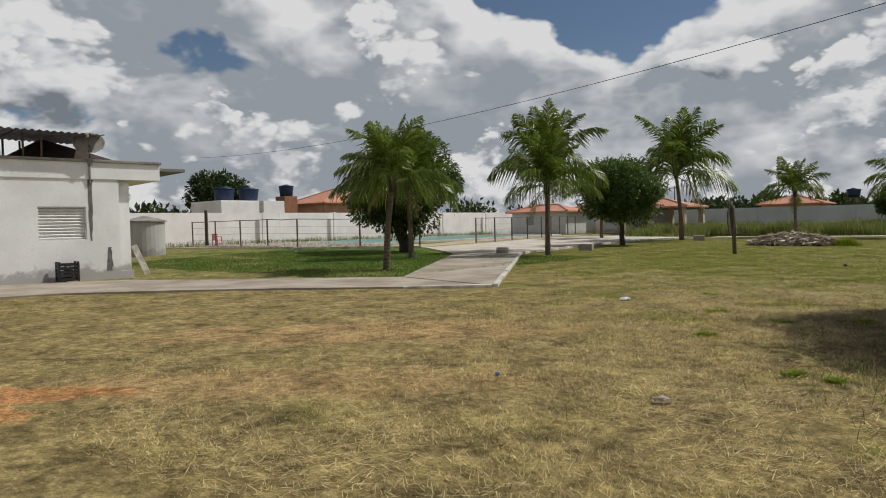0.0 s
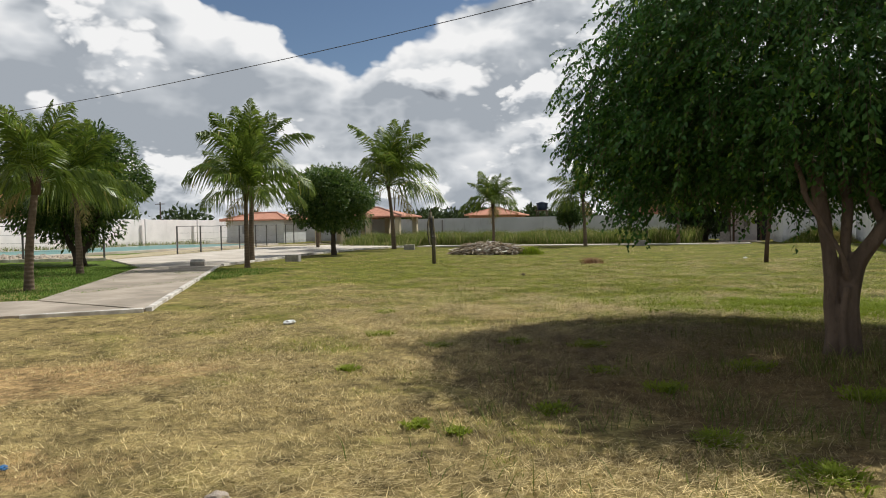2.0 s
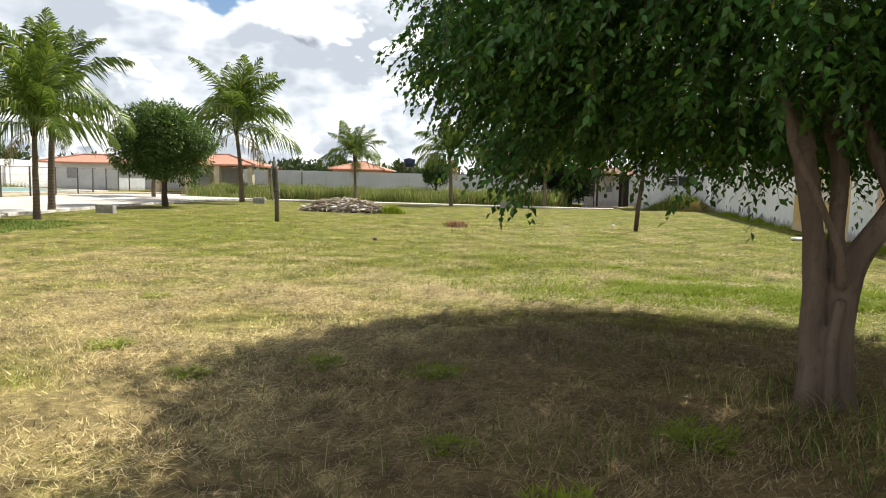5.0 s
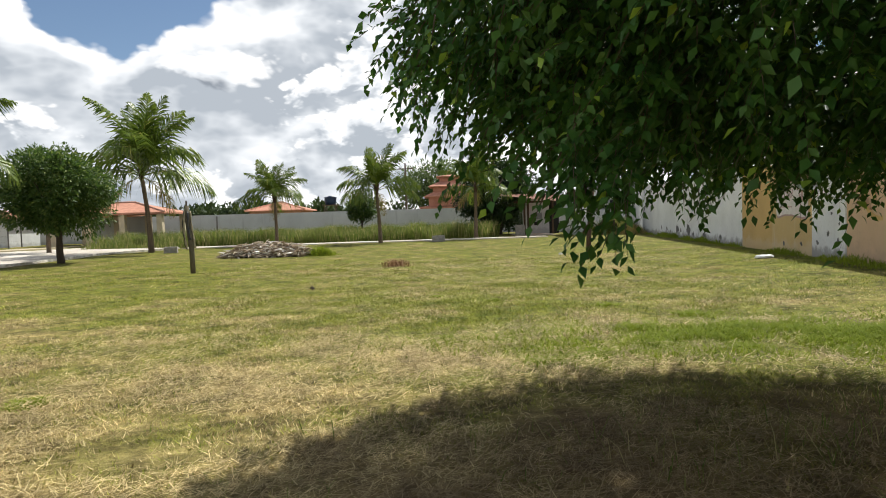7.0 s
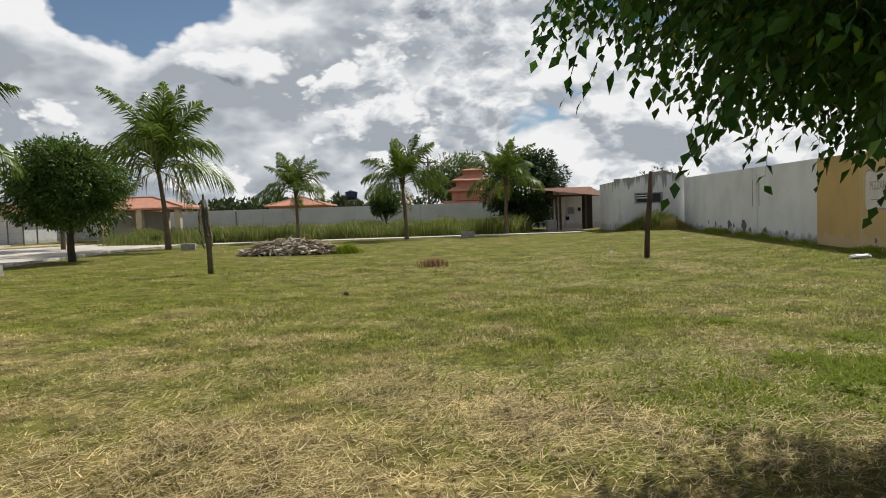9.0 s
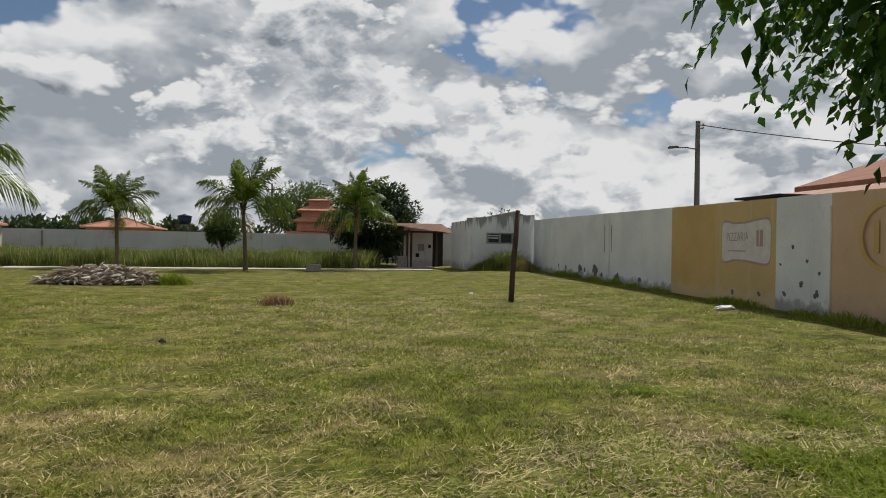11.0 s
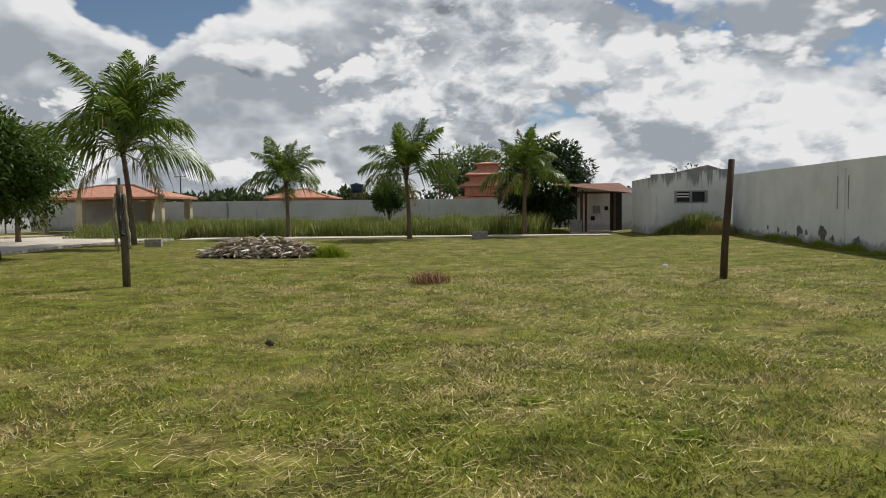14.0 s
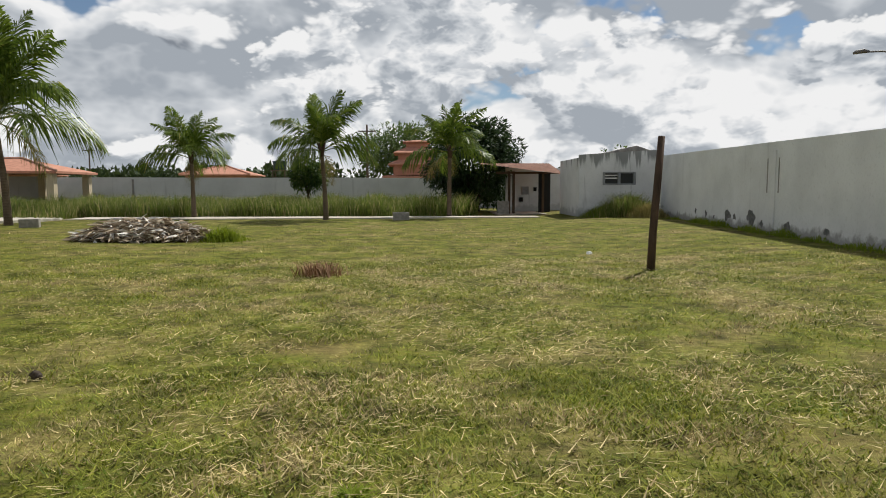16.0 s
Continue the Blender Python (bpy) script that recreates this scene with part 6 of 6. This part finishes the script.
def debris_pile():
    g = np.random.default_rng(51)
    x0, y0 = -8.2, 29.6
    t = thing("brush_pile", pose(x0, y0, gh(x0, y0)), "low pile of dry dead palm fronds and leaves", "brush pile")
    n = 4200
    q = g.uniform(-1, 1, (n, 2)) * [2.1, 0.95]
    rr = (q[:, 0] / 2.1) ** 2 + (q[:, 1] / 0.95) ** 2
    q = q[rr < 1]
    rr = rr[rr < 1]
    h = 0.62 * (1 - rr) ** 0.8 * g.uniform(0.1, 1.0, len(q)) ** 0.4 + 0.02
    P = np.stack([q[:, 0], q[:, 1], h], 1)
    a = g.uniform(0, 6.28, len(q))
    D = np.stack([np.cos(a), np.sin(a) * 0.7, g.normal(-0.05, 0.22, len(q))], 1)
    U = g.normal(0, 0.5, (len(q), 3)) + [0, 0, 1]
    leaves("dead_leaves", P, D, U, g.uniform(0.15, 0.55, len(q)), g.uniform(0.03, 0.12, len(q)), M_DEADLEAF, t, 0.3)
    bm = bmesh.new()
    bmesh.ops.create_icosphere(bm, subdivisions=4, radius=1.0)
    for v in bm.verts:
        v.co = Vector((v.co.x * 1.8, v.co.y * 0.8, max(v.co.z, -0.05) * 0.42 * (1 + 0.5 * noise.noise(v.co * 4))))
    part("core", bm, M_DARKBARK, t, "", True)
    for i in range(16):
        a = g.uniform(-0.6, 0.6)
        px, py = g.uniform(-1.3, 1.3), g.uniform(-0.5, 0.4)
        bm = bmesh.new()
        L = g.uniform(0.5, 1.0)
        d = Vector((math.cos(a), math.sin(a), g.uniform(-0.12, 0.12)))
        c = Vector((px, py, 0.40 * (1 - (px / 2) ** 2)))
        tube(bm, [c - d * L * 0.5, c + Vector((0, 0, 0.05)), c + d * L * 0.5], [0.03, 0.025, 0.012], 6)
        part("stalk", bm, M_DEADLEAF, t, "", True)


debris_pile()


def tuft(x, y, n, r, h, material, name, label, cat, group="", spread=0.9, seed=0, wid=0.012):
    g = np.random.default_rng(seed + 100)
    q = g.normal(0, r * 0.45, (n, 2))
    P = np.stack([x + q[:, 0], y + q[:, 1], gh_many(x + q[:, 0], y + q[:, 1]) - 0.015], 1)
    a = g.uniform(0, 6.28, n)
    s = g.uniform(0.15, spread, n)
    hh = g.uniform(0.5, 1.0, n) * h
    D = np.stack([np.cos(a) * s * hh, np.sin(a) * s * hh, hh], 1)
    ob = blades(name, P, D, g.uniform(0.6, 1.2, n) * wid, material, 0.5)
    tagged(ob, label, cat, group)
    return ob


tuft(-1.85, 21.5, 260, 0.42, 0.30, M_BROWN, "dead_tuft", "brown withered tuft standing in the lawn", "dead plant", "", 1.2, 1, 0.02)
WEEDS = ((-2.05, 1.02, 0.16), (-0.62, -0.62, 0.13), (-0.3, -0.72, 0.10), (-1.54, 2.55, 0.2), (-0.74, 3.08, 0.25), (0.22, 0.04, 0.2), (0.46, 1.55, 0.2), (1.4, -0.4, 0.25), (2.0, -0.9, 0.3), (1.1, 0.9, 0.25),
                              (1.5, 6.9, 0.35), (2.2, 7.3, 0.4), (3.1, 7.0, 0.35), (0.9, 6.6, 0.3), (3.9, 6.6, 0.4), (2.6, 0.9, 0.3), (1.8, 1.8, 0.3), (0.2, 2.9, 0.3), (3.3, 9.4, 0.4), (4.4, 8.6, 0.4), (-0.1, 8.1, 0.2), (0.7, 11.8, 0.15), (-0.35, 12.6, 0.15), (-2.6, 3.2, 0.25), (-3.6, 5.5, 0.25), (2.4, 10.6, 0.3), (4.6, 5.2, 0.35), (3.4, 8.0, 0.7), (4.8, 7.6, 0.8), (5.9, 7.2, 0.8), (2.2, 8.4, 0.5), (6.6, 8.4, 0.7))


def weed_tufts():
    g = np.random.default_rng(105)
    Ps, Ds = [], []
    for x, y, r in WEEDS:
        n = int(160 + 900 * r)
        a = g.uniform(0, 6.28, n)
        rr = r * g.uniform(0, 1, n) ** 0.7 * (0.65 + 0.5 * np.sin(a * 3 + x * 9) * np.cos(a * 2 + y * 5))
        px, py = x + np.cos(a) * rr, y + np.sin(a) * rr
        h = (0.025 + 0.09 * r) * g.uniform(0.4, 1.1, n)
        b = a + g.normal(0, 0.9, n)
        sp = g.uniform(0.4, 1.9, n) * h
        Ps.append(np.stack([px, py, gh_many(px, py) - 0.012], 1))
        Ds.append(np.stack([np.cos(b) * sp, np.sin(b) * sp, h], 1))
    P, D = np.concatenate(Ps), np.concatenate(Ds)
    ob = blades("weed_tufts", P, D, g.uniform(0.008, 0.016, len(P)), M_WEED, 0.5)
    tagged(ob, "small bright green weeds scattered in dry grass", "weeds", kind="stuff")


weed_tufts()


def green_drift():
    """Bright low weeds in the damp strip beyond the tree."""
    g = np.random.default_rng(106)
    n = 26000
    q = np.stack([g.normal(4.2, 1.7, n), g.normal(7.6, 0.55, n)], 1)
    clump = np.array([noise.noise((a * 1.3, b * 1.9, 6)) for a, b in q])
    q = q[clump + g.normal(0, 0.15, n) > -0.02]
    n = len(q)
    a = g.uniform(0, 6.28, n)
    h = g.uniform(0.03, 0.10, n)
    sp = g.uniform(0.4, 1.6, n) * h
    P = np.stack([q[:, 0], q[:, 1], gh_many(q[:, 0], q[:, 1]) - 0.012], 1)
    ob = blades("green_drift", P, np.stack([np.cos(a) * sp, np.sin(a) * sp, h], 1), g.uniform(0.008, 0.018, n), M_WEED, 0.5)
    tagged(ob, "strip of bright green low weeds beyond the tree", "weeds", kind="stuff")


green_drift()


def pool_rubble():
    """Broken stones and clods strewn on the ground round the pool."""
    g = np.random.default_rng(107)
    n = 900
    x, y = g.uniform(-43, -27.5, n), g.uniform(16.6, 22.5, n)
    keep = x < -31 + (y - 16.2) * 0.62
    x, y = x[keep], y[keep]
    n = len(x)
    r = 0.05 + 0.16 * g.random(n) ** 3
    base = np.array([[1, 0, 0], [-0.5, 0.87, 0], [-0.5, -0.87, 0], [0.35, 0.2, 0.75], [-0.4, 0.1, 0.6], [0.1, -0.45, 0.7]])
    F = np.array([[0, 1, 3], [1, 4, 3], [1, 2, 4], [2, 5, 4], [2, 0, 5], [0, 3, 5], [3, 4, 5]])
    a = g.uniform(0, 6.28, n)
    R = np.stack([np.stack([np.cos(a), -np.sin(a), 0 * a], 1), np.stack([np.sin(a), np.cos(a), 0 * a], 1), np.stack([0 * a, 0 * a, 1 + 0 * a], 1)], 1)
    V = np.einsum("nij,kj->nki", R, base) * r[:, None, None] * g.uniform(0.75, 1.25, (n, 6, 1)) + np.stack([x, y, gh_many(x, y) + 0.045], 1)[:, None]
    ob = fast_mesh("rubble", V.reshape(-1, 3), (F[None] + (np.arange(n) * 6)[:, None, None]).reshape(-1, 3), M_STONE)
    tagged(ob, "pale broken rubble strewn round the pool", "rubble", kind="stuff")


pool_rubble()


def lump(name, x, y, s, material, label, cat, seed):
    bm = bmesh.new()
    bmesh.ops.create_icosphere(bm, subdivisions=3, radius=1.0)
    for v in bm.verts:
        k2 = 1 + 0.45 * noise.noise(v.co * 1.7 + Vector((seed, 0, 0)))
        v.co = Vector((v.co.x * s[0], v.co.y * s[1], v.co.z * s[2])) * k2
    ob = part(name, bm, material)
    ob.matrix_world = pose(x, y, gh(x, y) + s[2] * 0.45, 0, 0, seed * 40)
    tagged(ob, label, cat)


lump("stone", -1.15, -2.24, (0.065, 0.045, 0.035), M_STONE, "small pale stone lying in dry grass", "stone", 1)
lump("litter", -4.5, 3.87, (0.10, 0.07, 0.035), M_LITTER, "scrap of white plastic litter on the lawn", "litter", 2)
lump("litter", -2.75, -2.2, (0.03, 0.022, 0.015), M_BLUELITTER, "scrap of blue litter on the lawn", "litter", 3)
lump("clod", -3.19, 14.87, (0.05, 0.04, 0.04), M_DARKBARK, "dark clod lying on the lawn", "clod", 4)
lump("litter", 8.28, 18.1, (0.28, 0.16, 0.06), M_LITTER, "crumpled white plastic sheet by the wall", "litter", 5)
lump("litter", 3.9, 24.9, (0.10, 0.07, 0.04), M_LITTER, "scrap of white plastic litter on the lawn", "litter", 6)


# ---- grasses ----
def tag_stuff(ob, label, cat):
    return tagged(ob, label, cat, kind="stuff")


def scatter(n, cx, cy, sx, sy):
    return np.stack([rng.normal(cx, sx, n), rng.normal(cy, sy, n)], 1)


def noise_many(q, s, o):
    return np.array([noise.noise((a * s + o, b * s, 0.3)) for a, b in q])


def lawn():
    # density falls off with the distance from the line walked
    def points(n, ylo, yhi, spread):
        y = rng.uniform(ylo, yhi, n)
        x = np.interp(y, [-8, -2, 1, 4, 9, 30], [1.0, 1.0, -0.3, -0.9, 0, 0]) + rng.normal(0, spread, n)
        return np.stack([x, y], 1)

    q = np.concatenate([points(330000, -5.5, 15, 3.2), points(110000, 8, 24, 5.5), points(60000, -5.5, 6, 6.5)])
    z = np.abs(rng.normal(0, 11, 60000)) + 16
    q = np.concatenate([q, np.stack([rng.uniform(-16, 10, 60000), z], 1)[z < 42]])
    q = q[(q[:, 0] < 9.3) & ~((q[:, 0] < -7.6) & (q[:, 1] < 6))]
    thin = noise_many(q, 1.1, 5)
    q = q[thin + rng.normal(0, 0.2, len(q)) > -0.3]
    n = len(q)
    P = np.stack([q[:, 0], q[:, 1], gh_many(q[:, 0], q[:, 1]) - 0.02], 1)
    a = rng.uniform(0, 6.28, n)
    dist = np.clip((q[:, 1] + 4) / 25, 0, 1)
    h = rng.uniform(0.010, 0.045, n) * (1 + 0.35 * dist)
    s = rng.uniform(0.3, 2.2, n) * h
    D = np.stack([np.cos(a) * s, np.sin(a) * s, h], 1)
    tag_stuff(blades("lawn_grass", P, D, rng.uniform(0.004, 0.009, n) * (1 + 1.6 * dist), M_GRASS, 0.4, simple=True), "short mown lawn grass, green and straw coloured", "grass")
    # cut straw lying about
    q = np.concatenate([points(150000, -5.5, 9, 3.2), points(70000, 3, 24, 4.5)])
    q = q[(q[:, 0] < 9.0) & ~((q[:, 0] < -7.6) & (q[:, 1] < 6))]
    lump_n = noise_many(q, 0.7, 40)
    q = q[lump_n + rng.normal(0, 0.16, len(q)) > -0.05]
    n = len(q)
    P = np.stack([q[:, 0], q[:, 1], gh_many(q[:, 0], q[:, 1]) + rng.uniform(0.0, 0.035, n)], 1)
    a = rng.normal(0.5, 1.0, n)
    L = rng.uniform(0.05, 0.12, n) + 0.16 * rng.random(n) ** 5
    D = np.stack([np.cos(a) * L, np.sin(a) * L, rng.normal(0.0, 0.10, n) * L + 0.008], 1)
    tag_stuff(blades("cut_straw", P, D, rng.uniform(0.003, 0.0062, n) * (1 + 0.08 * np.clip(q[:, 1], 0, 20)), M_STRAW, 0.12, simple=True), "dry cut straw strewn over the lawn", "straw")
    # long grass in the shade of the tree
    n = 7500
    q = np.stack([rng.normal(2.6, 1.5, n), rng.normal(1.2, 1.7, n)], 1)
    q = q[noise_many(q, 1.4, 9) > 0.0]
    n = len(q)
    P = np.stack([q[:, 0], q[:, 1], gh_many(q[:, 0], q[:, 1]) - 0.02], 1)
    a = rng.uniform(0, 6.28, n)
    h = rng.uniform(0.05, 0.20, n)
    s = rng.uniform(0.2, 1.1, n) * h
    tag_stuff(blades("shade_grass", P, np.stack([np.cos(a) * s, np.sin(a) * s, h], 1), rng.uniform(0.004, 0.008, n), M_TALL, 0.5), "longer uncut grass in the tree's shade", "grass")


lawn()


def tall_band(name, n, xr, yr, h, width, material, label, seed, edge=0.9, clump=0.55):
    g = np.random.default_rng(seed)
    q = np.stack([g.uniform(*xr, n), g.uniform(*yr, n)], 1)
    nn = np.array([noise.noise((a * clump, b * clump, seed)) for a, b in q])
    hh = h * (0.62 + 0.55 * nn + g.uniform(-.2, .25, n))
    keep = hh > 0.12 * h
    q, hh = q[keep], hh[keep]
    n = len(q)
    P = np.stack([q[:, 0], q[:, 1], gh_many(q[:, 0], q[:, 1]) - 0.03], 1)
    a = g.uniform(0, 6.28, n)
    s = g.uniform(0.1, 0.6, n) * hh
    tag_stuff(blades(name, P, np.stack([np.cos(a) * s, np.sin(a) * s, hh], 1), g.uniform(0.6, 1.3, n) * width, material, 0.4), label, "grass")


tall_band("tall_grass", 52000, (-25, 3.0), (45.6, 57.0), 1.25, 0.032, M_TALL, "tall uncut green grass before the far wall", 3)
tall_band("tall_grass", 7000, (-25, -18), (44.0, 54.0), 1.0, 0.03, M_TALL, "tall uncut green grass beside the pavilion", 4)


def mound(x, y, sx, sy, n, h, material, label, seed):
    g = np.random.default_rng(seed)
    q = np.stack([g.normal(x, sx, n), g.normal(y, sy, n)], 1)
    q = q[(q[:, 1] < 42.3) & (q[:, 0] < 11.4)]
    n = len(q)
    top = h * np.exp(-((q[:, 0] - x) / (1.3 * sx)) ** 2 / 2 - ((q[:, 1] - y) / (1.6 * sy)) ** 2 / 2)
    hh = top * g.uniform(0.45, 1.1, n)
    P = np.stack([q[:, 0], q[:, 1], gh_many(q[:, 0], q[:, 1]) - 0.03], 1)
    a = g.uniform(0, 6.28, n)
    sp = g.uniform(0.1, 0.7, n) * hh
    tag_stuff(blades("tall_grass", P, np.stack([np.cos(a) * sp, np.sin(a) * sp, hh], 1), g.uniform(0.015, 0.035, n), material, 0.5), label, "grass")


mound(9.8, 41.3, 0.9, 0.45, 3800, 1.25, M_TALL, "tall grass clump before the washroom", 5)
mound(10.4, 40.5, 0.55, 0.35, 1800, 0.75, M_DRYTALL, "straw-coloured grass clump before the washroom", 6)
mound(8.6, 41.6, 0.5, 0.35, 900, 0.6, M_WEED, "low weeds before the washroom", 7)
mound(-5.9, 29.3, 0.35, 0.25, 900, 0.5, M_WEED, "green weeds at the end of the brush pile", 8)
tall_band("green_lawn", 60000, (-30, -12), (4.5, 17), 0.10, 0.022, M_LUSH, "greener short lawn round the palms", 7)
tall_band("pool_weeds", 2600, (-43.6, -41.5), (14, 50), 0.55, 0.03, M_TALL, "dry weeds along the pool wall", 8, clump=0.9)


def wall_foot():
    g = np.random.default_rng(61)
    n = 5000
    y = g.uniform(6, 41.5, n)
    x = xe(y) - np.abs(g.normal(0, 0.22, n)) - 0.03
    nn = np.array([noise.noise((b * 0.9, 0.5, 7)) for b in y])
    h = np.clip(0.06 + 0.24 * nn + g.uniform(-.05, .1, n), 0.02, 0.5)
    P = np.stack([x, y, gh_many(x, y) - 0.03], 1)
    a = g.uniform(0, 6.28, n)
    s = g.uniform(0.1, 0.8, n) * h
    tag_stuff(blades("wall_weeds", P, np.stack([np.cos(a) * s, np.sin(a) * s, h], 1), g.uniform(0.012, 0.03, n), M_WEED, 0.4), "green weeds along the foot of the wall", "weeds")


wall_foot()


def far_woods():
    g = np.random.default_rng(71)
    P, D, Ls = [], [], []
    spots = []
    for i in range(75):
        spots.append((g.uniform(-75, 30), g.uniform(92, 125), g.uniform(1.7, 3.4), g.uniform(2.4, 4.6)))
    for i in range(30):
        spots.append((g.uniform(-95, -66), g.uniform(10, 95), g.uniform(2, 3.8), g.uniform(2.8, 5.2)))
    for x, y, h, r in spots:
        n = 420
        d = unit(g.normal(0, 1, (n, 3)))
        d[:, 2] = np.abs(d[:, 2])
        rad = g.uniform(0.6, 1.0, (n, 1))
        lump_s = np.array([1 + 0.35 * noise.noise((v[0] * 2 + x, v[1] * 2, v[2] * 2)) for v in d])[:, None]
        P.append(d * [r, r, h + 1.0] * rad * lump_s + [x, y, 0.4])
        D.append(d + g.normal(0, 0.6, (n, 3)))
        Ls.append(g.uniform(0.5, 1.1, n))
    P, D, Ls = np.concatenate(P), np.concatenate(D), np.concatenate(Ls)
    U = g.normal(0, 0.6, P.shape) + [0, 0, 1]
    tag_stuff(leaves("far_woods", P, D, U, Ls, Ls * 0.55, M_FAR), "low green scrub and trees on the skyline", "trees")


far_woods()
